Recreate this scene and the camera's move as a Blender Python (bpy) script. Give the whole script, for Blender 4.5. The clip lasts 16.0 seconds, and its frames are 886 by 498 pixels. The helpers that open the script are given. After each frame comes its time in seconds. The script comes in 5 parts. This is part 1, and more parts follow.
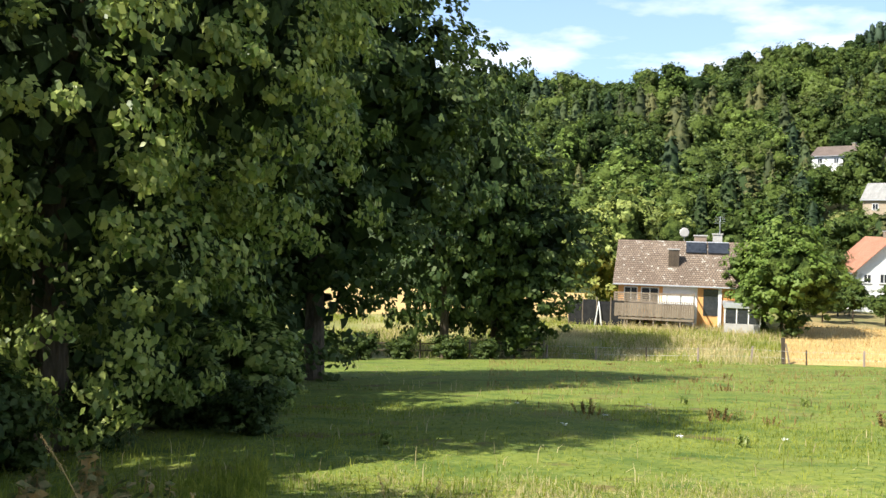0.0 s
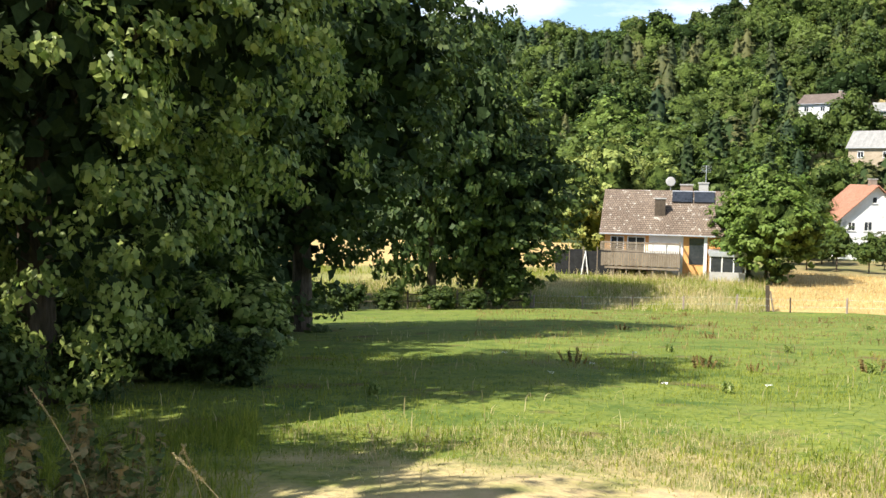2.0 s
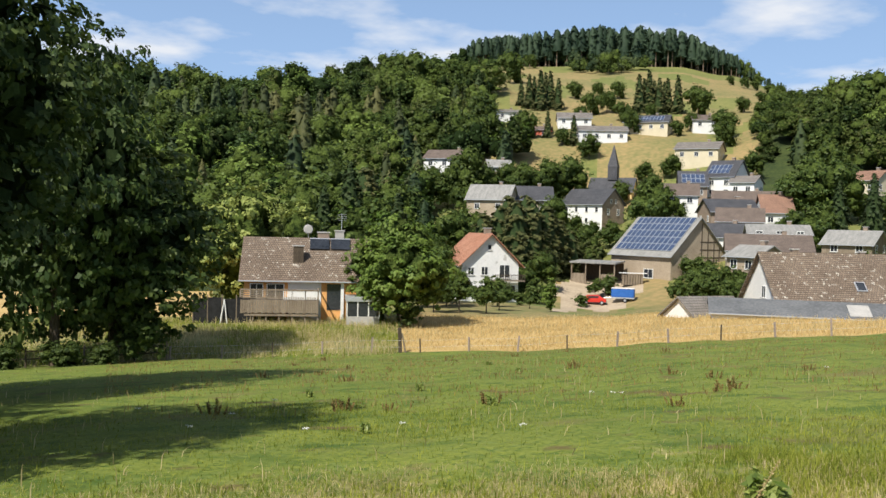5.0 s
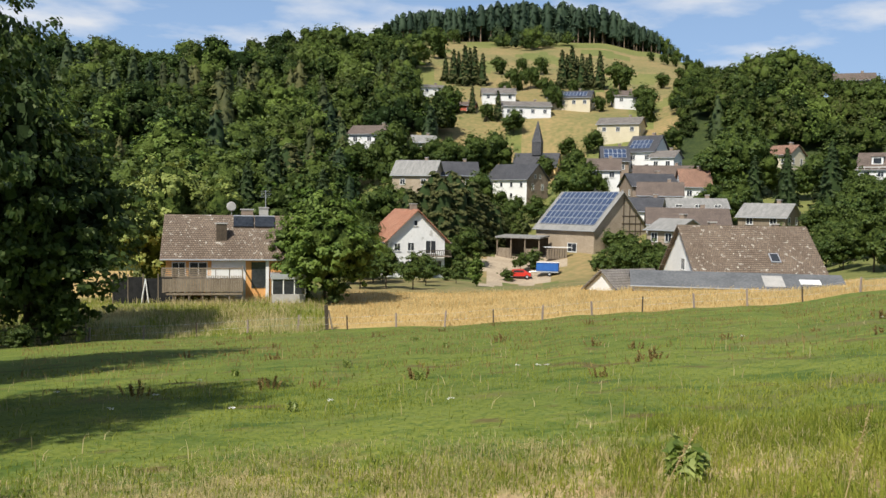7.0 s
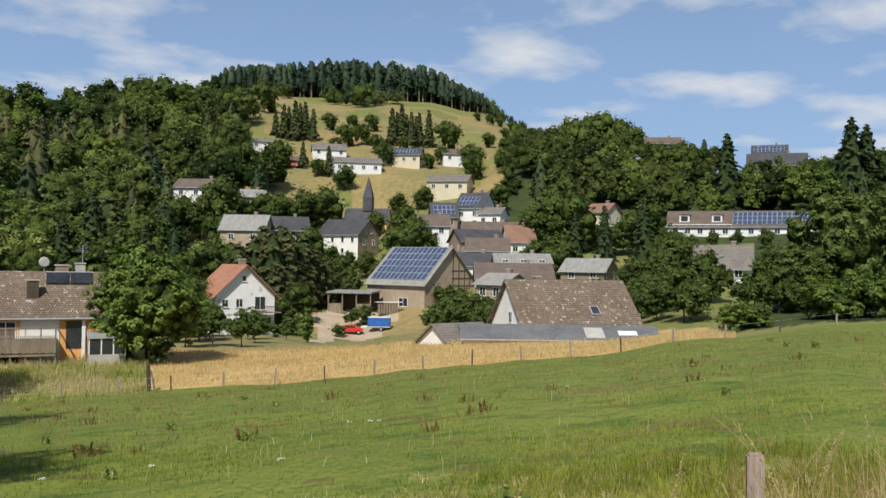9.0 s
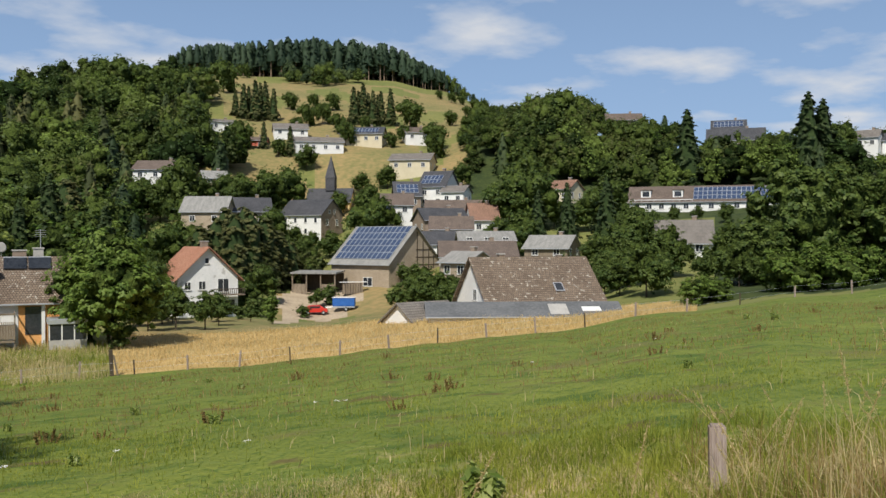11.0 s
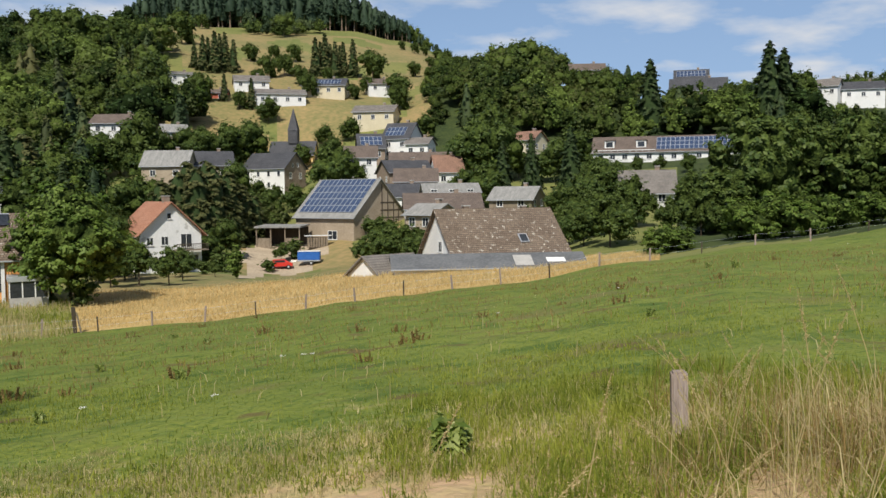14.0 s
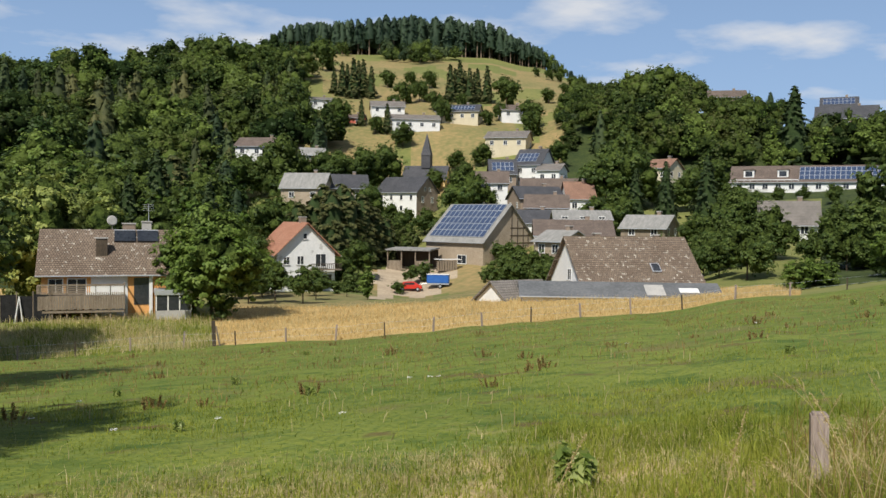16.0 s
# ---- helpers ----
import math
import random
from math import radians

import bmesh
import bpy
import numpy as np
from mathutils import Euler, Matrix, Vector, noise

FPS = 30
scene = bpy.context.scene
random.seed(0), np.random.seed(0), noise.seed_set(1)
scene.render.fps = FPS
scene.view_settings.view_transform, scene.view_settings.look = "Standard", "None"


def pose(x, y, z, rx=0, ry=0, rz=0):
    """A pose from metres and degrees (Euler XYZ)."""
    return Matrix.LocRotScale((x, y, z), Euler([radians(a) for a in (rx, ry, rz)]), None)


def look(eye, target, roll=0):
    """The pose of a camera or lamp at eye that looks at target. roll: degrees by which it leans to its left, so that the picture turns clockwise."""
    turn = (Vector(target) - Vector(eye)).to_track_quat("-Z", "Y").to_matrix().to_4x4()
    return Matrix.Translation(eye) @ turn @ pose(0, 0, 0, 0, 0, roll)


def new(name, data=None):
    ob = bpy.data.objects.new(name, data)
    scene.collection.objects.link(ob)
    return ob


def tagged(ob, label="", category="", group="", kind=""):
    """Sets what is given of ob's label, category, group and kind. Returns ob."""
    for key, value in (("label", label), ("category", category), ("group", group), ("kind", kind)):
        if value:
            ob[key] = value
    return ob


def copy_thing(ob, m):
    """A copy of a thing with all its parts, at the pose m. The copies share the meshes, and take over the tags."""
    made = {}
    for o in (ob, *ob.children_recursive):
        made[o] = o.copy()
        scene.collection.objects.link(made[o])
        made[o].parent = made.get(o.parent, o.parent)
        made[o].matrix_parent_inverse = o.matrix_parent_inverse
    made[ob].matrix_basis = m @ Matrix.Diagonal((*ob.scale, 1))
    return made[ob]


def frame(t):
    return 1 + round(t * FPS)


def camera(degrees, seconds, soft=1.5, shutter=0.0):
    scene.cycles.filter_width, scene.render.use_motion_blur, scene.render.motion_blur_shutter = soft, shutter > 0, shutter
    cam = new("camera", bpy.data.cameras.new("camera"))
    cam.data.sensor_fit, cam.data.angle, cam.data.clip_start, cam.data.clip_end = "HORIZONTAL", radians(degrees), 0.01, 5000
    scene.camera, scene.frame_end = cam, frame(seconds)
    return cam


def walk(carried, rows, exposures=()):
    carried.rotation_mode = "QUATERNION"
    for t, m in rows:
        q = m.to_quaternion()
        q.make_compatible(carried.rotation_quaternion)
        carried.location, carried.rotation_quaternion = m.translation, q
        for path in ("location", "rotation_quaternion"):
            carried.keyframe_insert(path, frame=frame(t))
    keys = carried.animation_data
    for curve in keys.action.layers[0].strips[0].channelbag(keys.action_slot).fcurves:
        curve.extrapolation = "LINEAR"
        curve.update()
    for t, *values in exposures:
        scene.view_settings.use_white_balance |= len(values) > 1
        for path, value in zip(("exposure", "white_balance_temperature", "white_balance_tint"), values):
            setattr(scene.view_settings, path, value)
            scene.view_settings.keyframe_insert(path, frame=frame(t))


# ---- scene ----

# ======== camera: stands in one place and pans ========
EYE = 1.6
cam = camera(51.7, 16.0, soft=1.5)
ROWS = [  # seconds, yaw, pitch, roll
    (0.0, -4.86, -1.70, -1.28), (0.5, -2.45, -3.00, -1.23), (1.0, -2.95, -4.05, -1.00), (1.5, -3.98, -4.81, -0.58),
    (2.0, -5.70, -4.76, -0.89), (2.5, -11.80, -4.00, -0.88), (3.0, -17.64, -3.89, -0.54), (3.5, -21.00, -3.39, -0.40),
    (4.0, -22.93, -3.15, -0.55), (4.5, -25.75, -1.62, -0.94), (7.0, -32.67, -2.77, -0.94), (7.5, -34.01, -3.64, -0.80),
    (8.0, -36.53, 0.01, -0.10), (8.5, -40.32, 1.10, -0.61), (9.0, -43.21, 0.85, -0.87), (11.5, -46.97, -1.22, 0.77),
    (12.0, -50.15, -0.78, 0.58), (12.5, -48.49, -1.49, 0.59), (13.0, -48.52, -2.60, 0.53), (13.5, -48.30, -3.54, 0.66),
    (14.0, -47.67, -3.47, 0.61), (14.5, -43.87, -2.98, -0.12), (15.0, -43.53, -3.69, -0.42), (15.5, -41.09, -3.24, -0.31),
    (16.0, -39.54, -1.88, -0.67),
]
walk(cam, [(t, pose(0.12, 0.08, EYE, 90 + p, r, y)) for t, y, p, r in ROWS],
     exposures=[(0.0, 1.0), (2.0, 1.0), (2.5, 0.95), (3.5, 0.55), (4.5, 0.3), (7.0, 0.12), (8.0, 0.0), (9.0, -0.05), (12.5, -0.15), (14.0, -0.1), (16.0, -0.05)])

# ======== world, sun ========
SUN_BEARING, SUN_HEIGHT = -119.0, 49.0
world = bpy.data.worlds.new("sky")
scene.world = world
world.use_nodes = True
wn, wl = world.node_tree.nodes, world.node_tree.links
bg = wn["Background"]
sky = wn.new("ShaderNodeTexSky")
sky.sky_type, sky.sun_disc = "NISHITA", False
sky.sun_elevation, sky.sun_rotation = radians(SUN_HEIGHT), radians(SUN_BEARING)
sky.air_density, sky.dust_density, sky.ozone_density = 1.0, 0.4, 2.5
# thin clouds, laid out on a high plane over the place
tc = wn.new("ShaderNodeTexCoord")
sep = wn.new("ShaderNodeSeparateXYZ")
wl.new(tc.outputs["Generated"], sep.inputs[0])
hz = wn.new("ShaderNodeMath")
hz.operation = "MAXIMUM"
hz.inputs[1].default_value = 0.03
wl.new(sep.outputs[2], hz.inputs[0])
hz2 = wn.new("ShaderNodeMath")
hz2.operation = "ADD"
hz2.inputs[1].default_value = 0.12
wl.new(hz.outputs[0], hz2.inputs[0])
cmb = wn.new("ShaderNodeCombineXYZ")
for k in (0, 1):
    dv = wn.new("ShaderNodeMath")
    dv.operation = "DIVIDE"
    wl.new(sep.outputs[k], dv.inputs[0])
    wl.new(hz2.outputs[0], dv.inputs[1])
    wl.new(dv.outputs[0], cmb.inputs[k])
cn = wn.new("ShaderNodeTexNoise")
cn.inputs["Scale"].default_value, cn.inputs["Detail"].default_value, cn.inputs["Roughness"].default_value = 1.7, 6, 0.52
wl.new(cmb.outputs[0], cn.inputs["Vector"])
cr = wn.new("ShaderNodeValToRGB")
cr.color_ramp.elements[0].position, cr.color_ramp.elements[1].position = 0.50, 0.66
wl.new(cn.outputs["Fac"], cr.inputs[0])
cmix = wn.new("ShaderNodeMix")
cmix.data_type = "RGBA"
cmix.inputs["B"].default_value = (10.8, 11.0, 11.4, 1)
cf = wn.new("ShaderNodeMath")
cf.operation = "MULTIPLY"
cf.inputs[1].default_value = 0.85
wl.new(cr.outputs[0], cf.inputs[0])
wl.new(cf.outputs[0], cmix.inputs["Factor"])
# summer haze that thickens towards the horizon
hv = wn.new("ShaderNodeMapRange")
hv.interpolation_type = "SMOOTHSTEP"
for k, v in (("From Min", -0.05), ("From Max", 0.75), ("To Min", 0.72), ("To Max", 0.0)):
    hv.inputs[k].default_value = v
wl.new(sep.outputs[2], hv.inputs[0])
hmix = wn.new("ShaderNodeMix")
hmix.data_type = "RGBA"
hmix.inputs["B"].default_value = (5.3, 8.0, 12.8, 1)
wl.new(hv.outputs[0], hmix.inputs["Factor"])
wl.new(sky.outputs[0], hmix.inputs["A"])
wl.new(hmix.outputs["Result"], cmix.inputs["A"])
wl.new(cmix.outputs["Result"], bg.inputs["Color"])
bg.inputs["Strength"].default_value = 0.07
sun_data = bpy.data.lights.new("sun", "SUN")
sun_data.energy, sun_data.angle, sun_data.color = 5.0, radians(0.5), (1.0, 0.95, 0.86)
sun = new("sun", sun_data)
sb, sh = radians(SUN_BEARING), radians(SUN_HEIGHT)
sun.matrix_world = look((100 * math.sin(sb) * math.cos(sh), 100 * math.cos(sb) * math.cos(sh), 100 * math.sin(sh)), (0, 0, 0))


# ======== materials ========
def mat(name, c1, c2, scale=1.0, rough=0.9, bump=0.0, metal=0.0, fine=8.0, island=0.0, through_light=0.0, spec=0.3, stretch=(1, 1, 1), spots=None, deep=0.05):
    """A surface of two colours mixed by broad and fine noise, with a little relief."""
    m = bpy.data.materials.new(name)
    m.use_nodes = True
    n, l = m.node_tree.nodes, m.node_tree.links
    b = n["Principled BSDF"]
    b.inputs["Roughness"].default_value, b.inputs["Metallic"].default_value = rough, metal
    b.inputs["Specular IOR Level"].default_value = spec
    co = n.new("ShaderNodeTexCoord")
    mp = n.new("ShaderNodeMapping")
    mp.inputs["Scale"].default_value = stretch
    geo = n.new("ShaderNodeNewGeometry")
    l.new(co.outputs["Object"], mp.inputs[0])
    na, nb = n.new("ShaderNodeTexNoise"), n.new("ShaderNodeTexNoise")
    na.inputs["Scale"].default_value, nb.inputs["Scale"].default_value = scale, scale * fine
    na.inputs["Detail"].default_value, nb.inputs["Detail"].default_value = 4, 3
    for t in (na, nb):
        l.new(mp.outputs[0], t.inputs["Vector"])
    ad = n.new("ShaderNodeMath")
    ad.operation = "ADD"
    l.new(na.outputs["Fac"], ad.inputs[0])
    l.new(nb.outputs["Fac"], ad.inputs[1])
    last = ad
    if island:
        k = n.new("ShaderNodeMath")
        k.operation = "MULTIPLY_ADD"
        k.inputs[1].default_value, k.inputs[2].default_value = island, -island / 2
        l.new(geo.outputs["Random Per Island"], k.inputs[0])
        a2 = n.new("ShaderNodeMath")
        a2.operation = "ADD"
        l.new(ad.outputs[0], a2.inputs[0])
        l.new(k.outputs[0], a2.inputs[1])
        last = a2
    if through_light:  # each tree of a wood has its own shade of green
        at_ = n.new("ShaderNodeAttribute")
        at_.attribute_name = "tone"
        a3 = n.new("ShaderNodeMath")
        l.new(last.outputs[0], a3.inputs[0])
        l.new(at_.outputs["Fac"], a3.inputs[1])
        last = a3
    rp = n.new("ShaderNodeMapRange")
    rp.inputs["From Min"].default_value, rp.inputs["From Max"].default_value = 0.72, 1.28
    l.new(last.outputs[0], rp.inputs[0])
    mx = n.new("ShaderNodeMix")
    mx.data_type = "RGBA"
    mx.inputs["A"].default_value, mx.inputs["B"].default_value = (*c1, 1), (*c2, 1)
    l.new(rp.outputs[0], mx.inputs["Factor"])
    colour = mx.outputs["Result"]
    if spots:
        sc, sp_size, sp_col = spots
        vo = n.new("ShaderNodeTexNoise")
        vo.inputs["Scale"].default_value, vo.inputs["Detail"].default_value = sc, 5
        l.new(co.outputs["Object"], vo.inputs["Vector"])
        rr = n.new("ShaderNodeMapRange")
        rr.inputs["From Min"].default_value, rr.inputs["From Max"].default_value = sp_size, sp_size + 0.06
        l.new(vo.outputs["Fac"], rr.inputs[0])
        m2 = n.new("ShaderNodeMix")
        m2.data_type = "RGBA"
        m2.inputs["B"].default_value = (*sp_col, 1)
        l.new(rr.outputs[0], m2.inputs["Factor"])
        l.new(colour, m2.inputs["A"])
        colour = m2.outputs["Result"]
    l.new(colour, b.inputs["Base Color"])
    if bump:
        bp = n.new("ShaderNodeBump")
        bp.inputs["Strength"].default_value, bp.inputs["Distance"].default_value = bump, deep
        l.new(nb.outputs["Fac"], bp.inputs["Height"])
        l.new(bp.outputs[0], b.inputs["Normal"])
    if through_light:
        tr = n.new("ShaderNodeBsdfTranslucent")
        l.new(colour, tr.inputs["Color"])
        ms = n.new("ShaderNodeMixShader")
        ms.inputs[0].default_value = through_light
        l.new(b.outputs[0], ms.inputs[1])
        l.new(tr.outputs[0], ms.inputs[2])
        l.new(ms.outputs[0], n["Material Output"].inputs[0])
    return m


def tile_mat(name, c1, c2, joint, tile=0.3, course=0.34, rough=0.85, spots=None):
    """Roof tiles in courses, in the object's own x and slope (z) directions."""
    m = mat(name, c1, c2, 0.5, rough, 0.0, spots=spots)
    n, l = m.node_tree.nodes, m.node_tree.links
    b = n["Principled BSDF"]
    co = n.new("ShaderNodeTexCoord")
    sp, cb = n.new("ShaderNodeSeparateXYZ"), n.new("ShaderNodeCombineXYZ")
    l.new(co.outputs["Object"], sp.inputs[0])
    l.new(sp.outputs[0], cb.inputs[0])
    l.new(sp.outputs[2], cb.inputs[1])
    br = n.new("ShaderNodeTexBrick")
    br.inputs["Scale"].default_value = 1.0
    br.inputs["Brick Width"].default_value, br.inputs["Row Height"].default_value = tile, course * 0.65
    br.inputs["Mortar Size"].default_value = 0.03
    br.inputs["Color1"].default_value, br.inputs["Color2"].default_value, br.inputs["Mortar"].default_value = (0.88, 0.88, 0.88, 1), (1.12, 1.1, 1.08, 1), (*[v for v in joint], 1)
    l.new(cb.outputs[0], br.inputs["Vector"])
    old = b.inputs["Base Color"].links[0].from_socket
    mu = n.new("ShaderNodeMix")
    mu.data_type, mu.blend_type = "RGBA", "MULTIPLY"
    mu.inputs["Factor"].default_value = 1.0
    l.new(old, mu.inputs["A"])
    l.new(br.outputs["Color"], mu.inputs["B"])
    l.new(mu.outputs["Result"], b.inputs["Base Color"])
    bp = n.new("ShaderNodeBump")
    bp.inputs["Strength"].default_value, bp.inputs["Distance"].default_value = 0.6, 0.03
    bp.invert = True
    l.new(br.outputs["Fac"], bp.inputs["Height"])
    l.new(bp.outputs[0], b.inputs["Normal"])
    return m


M = {
    "meadow": mat("meadow_grass", (0.045, 0.105, 0.016), (0.12, 0.19, 0.035), 0.25, 0.95, 0.6, fine=30),
    "rough": mat("rough_grass", (0.13, 0.16, 0.04), (0.33, 0.29, 0.11), 0.3, 0.95, 0.6, fine=25),
    "straw": mat("ripe_straw", (0.38, 0.26, 0.09), (0.56, 0.40, 0.17), 0.35, 0.95, 0.6, fine=25),
    "hillfield": mat("dry_hill_meadow", (0.15, 0.16, 0.055), (0.33, 0.235, 0.105), 0.035, 0.95, 0.3, fine=20),
    "hillgreen": mat("green_hill_meadow", (0.12, 0.15, 0.04), (0.22, 0.21, 0.065), 0.03, 0.95, 0.3, fine=20),
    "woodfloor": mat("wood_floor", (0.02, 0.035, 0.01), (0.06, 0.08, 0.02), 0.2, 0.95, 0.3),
    "sand": mat("sandy_yard", (0.34, 0.27, 0.19), (0.48, 0.39, 0.28), 0.3, 0.95, 0.4),
    "path": mat("trodden_path", (0.33, 0.24, 0.14), (0.50, 0.37, 0.22), 0.8, 0.95, 0.6, fine=14),
    "asphalt": mat("grey_road", (0.16, 0.16, 0.16), (0.24, 0.23, 0.22), 0.3, 0.9, 0.3),
    "leaf_near": mat("broad_leaf", (0.13, 0.20, 0.034), (0.44, 0.50, 0.14), 0.35, 0.42, 0, island=0.7, through_light=0.5, spec=0.5),
    "leaf": mat("leaf", (0.046, 0.085, 0.016), (0.135, 0.18, 0.040), 0.10, 0.6, 0, island=0.5, through_light=0.3),
    "leaf_dark": mat("dark_leaf", (0.035, 0.067, 0.014), (0.105, 0.142, 0.034), 0.10, 0.6, 0, island=0.5, through_light=0.3),
    "leaf_olive": mat("olive_leaf", (0.050, 0.074, 0.016), (0.125, 0.142, 0.036), 0.10, 0.6, 0, island=0.5, through_light=0.3),
    "leaf_fresh": mat("fresh_leaf", (0.085, 0.145, 0.02), (0.20, 0.275, 0.055), 0.10, 0.6, 0, island=0.5, through_light=0.35),
    "leaf_pale": mat("willow_leaf", (0.20, 0.25, 0.055), (0.36, 0.40, 0.11), 0.3, 0.6, 0, island=0.4, through_light=0.3),
    # bluish cast painted in for the haze over half a kilometre
    "pine": mat("dark_hazed_pine_needles", (0.020, 0.042, 0.022), (0.05, 0.082, 0.042), 0.08, 0.7, 0, island=0.4, through_light=0.15),
    "needle": mat("needles", (0.022, 0.044, 0.014), (0.068, 0.095, 0.030), 0.12, 0.7, 0, island=0.5, through_light=0.15),
    "needle_brown": mat("browning_needles", (0.045, 0.060, 0.018), (0.125, 0.125, 0.040), 0.3, 0.7, 0, island=0.5, through_light=0.15),
    # dark colour painted as the shade inside crowns
    "core": mat("painted_crown_shade", (0.016, 0.032, 0.008), (0.04, 0.065, 0.018), 0.8, 0.95, 0.8),
    # nearly black at its darkest, so gaps between leaves read as shade
    "leaf_gap_shade": mat("leaf_gap_shade", (0.014, 0.027, 0.006), (0.10, 0.138, 0.030), 0.9, 0.95, 1.0, fine=2.6, through_light=0.05, spec=0.1, deep=0.8),
    "bark": mat("bark", (0.06, 0.045, 0.03), (0.15, 0.115, 0.08), 2, 0.95, 0.8, stretch=(1, 1, 0.3)),
    "pinebark": mat("pale_pine_bark", (0.17, 0.12, 0.085), (0.32, 0.24, 0.17), 1, 0.95, 0.5),
    "white": mat("white_render", (0.70, 0.70, 0.68), (0.80, 0.79, 0.77), 0.4, 0.9, 0.1, spots=(0.7, 0.68, (0.5, 0.49, 0.46))),
    "cream": mat("cream_render", (0.56, 0.49, 0.34), (0.66, 0.59, 0.43), 0.4, 0.9, 0.1),
    "yellow": mat("yellow_render", (0.72, 0.52, 0.22), (0.80, 0.62, 0.32), 0.4, 0.9, 0.1),
    "orange": mat("orange_render", (0.68, 0.33, 0.11), (0.76, 0.40, 0.15), 0.5, 0.9, 0.1),
    "red": mat("red_render", (0.55, 0.14, 0.09), (0.62, 0.18, 0.12), 0.5, 0.9, 0.1),
    "tan": mat("weathered_tan_render", (0.30, 0.24, 0.17), (0.44, 0.36, 0.27), 0.5, 0.9, 0.3),
    "brick": mat("brown_brick", (0.23, 0.17, 0.13), (0.33, 0.26, 0.20), 1.2, 0.9, 0.4, fine=10),
    "tile_old": tile_mat("mossy_brown_tiles", (0.155, 0.115, 0.085), (0.26, 0.20, 0.15), (0.45, 0.45, 0.45), 0.24, 0.28, spots=(2.6, 0.61, (0.52, 0.48, 0.41))),
    "tile_brown": tile_mat("brown_tiles", (0.125, 0.098, 0.082), (0.195, 0.152, 0.127), (0.6, 0.6, 0.6)),
    "tile_grey": tile_mat("grey_tiles", (0.17, 0.155, 0.14), (0.27, 0.245, 0.22), (0.5, 0.5, 0.5)),
    "slate": tile_mat("dark_slate", (0.055, 0.058, 0.065), (0.10, 0.10, 0.11), (0.6, 0.6, 0.6), rough=0.6),
    "tile_orange": tile_mat("orange_tiles", (0.40, 0.18, 0.11), (0.50, 0.26, 0.17), (0.6, 0.6, 0.6), 0.22, 0.26),
    "tile_rust": tile_mat("rust_brown_tiles", (0.24, 0.14, 0.10), (0.34, 0.20, 0.14), (0.55, 0.55, 0.55)),
    "fibre": mat("weathered_sheet_roof", (0.18, 0.18, 0.17), (0.33, 0.32, 0.30), 0.6, 0.8, 0.3, stretch=(3, 1, 1)),
    "felt": mat("grey_felt_roof", (0.10, 0.105, 0.11), (0.17, 0.175, 0.18), 0.5, 0.8, 0.2),
    "glass": mat("window_glass", (0.02, 0.024, 0.03), (0.045, 0.05, 0.06), 0.5, 0.12, 0, spec=0.6),
    "frame": mat("white_frame", (0.72, 0.72, 0.70), (0.80, 0.80, 0.78), 2, 0.6),
    "panel": mat("solar_cells", (0.035, 0.055, 0.11), (0.06, 0.09, 0.16), 0.8, 0.25, 0, spec=0.6),
    "alu": mat("aluminium", (0.55, 0.57, 0.60), (0.65, 0.67, 0.70), 3, 0.4, 0, metal=0.6),
    "wood": mat("grey_weathered_wood", (0.16, 0.125, 0.09), (0.30, 0.245, 0.18), 2, 0.9, 0.5, stretch=(1, 1, 0.2)),
    "postwood": mat("silvered_post_wood", (0.26, 0.20, 0.17), (0.44, 0.36, 0.31), 6, 0.9, 0.8, stretch=(1, 1, 0.12)),
    "darkwood": mat("dark_wood", (0.055, 0.042, 0.03), (0.11, 0.085, 0.06), 2, 0.9, 0.4, stretch=(1, 1, 0.2)),
    "concrete": mat("concrete", (0.35, 0.34, 0.32), (0.48, 0.46, 0.43), 1, 0.9, 0.3),
    "carred": mat("red_car_paint", (0.55, 0.03, 0.02), (0.62, 0.045, 0.03), 1, 0.3, 0, spec=0.5),
    "tarp": mat("blue_tarpaulin", (0.02, 0.10, 0.36), (0.035, 0.14, 0.45), 1.5, 0.55, 0.3),
    "black": mat("black_net", (0.012, 0.012, 0.013), (0.03, 0.03, 0.03), 2, 0.9),
    "rubber": mat("black_rubber", (0.015, 0.015, 0.015), (0.03, 0.03, 0.03), 2, 0.8),
    "blade": mat("grass_blade", (0.155, 0.21, 0.022), (0.38, 0.40, 0.065), 0.3, 0.7, 0, island=0.7, through_light=0.5),
    "dryblade": mat("dry_grass_blade", (0.44, 0.36, 0.17), (0.72, 0.60, 0.34), 0.5, 0.8, 0, island=0.6, through_light=0.45),
    "sorrel": mat("rusty_sorrel", (0.21, 0.15, 0.05), (0.40, 0.28, 0.11), 0.5, 0.8, 0, island=0.5, through_light=0.4),
    "strawblade": mat("ripe_straw_stalk", (0.50, 0.35, 0.13), (0.78, 0.60, 0.29), 0.25, 0.8, 0, island=0.8, through_light=0.45),
    "nettle": mat("dusty_nettle_leaf", (0.10, 0.14, 0.04), (0.36, 0.27, 0.12), 3.0, 0.7, 0, island=0.9, through_light=0.3),
    "petal": mat("white_petals", (0.75, 0.75, 0.70), (0.82, 0.82, 0.78), 1, 0.7),
}



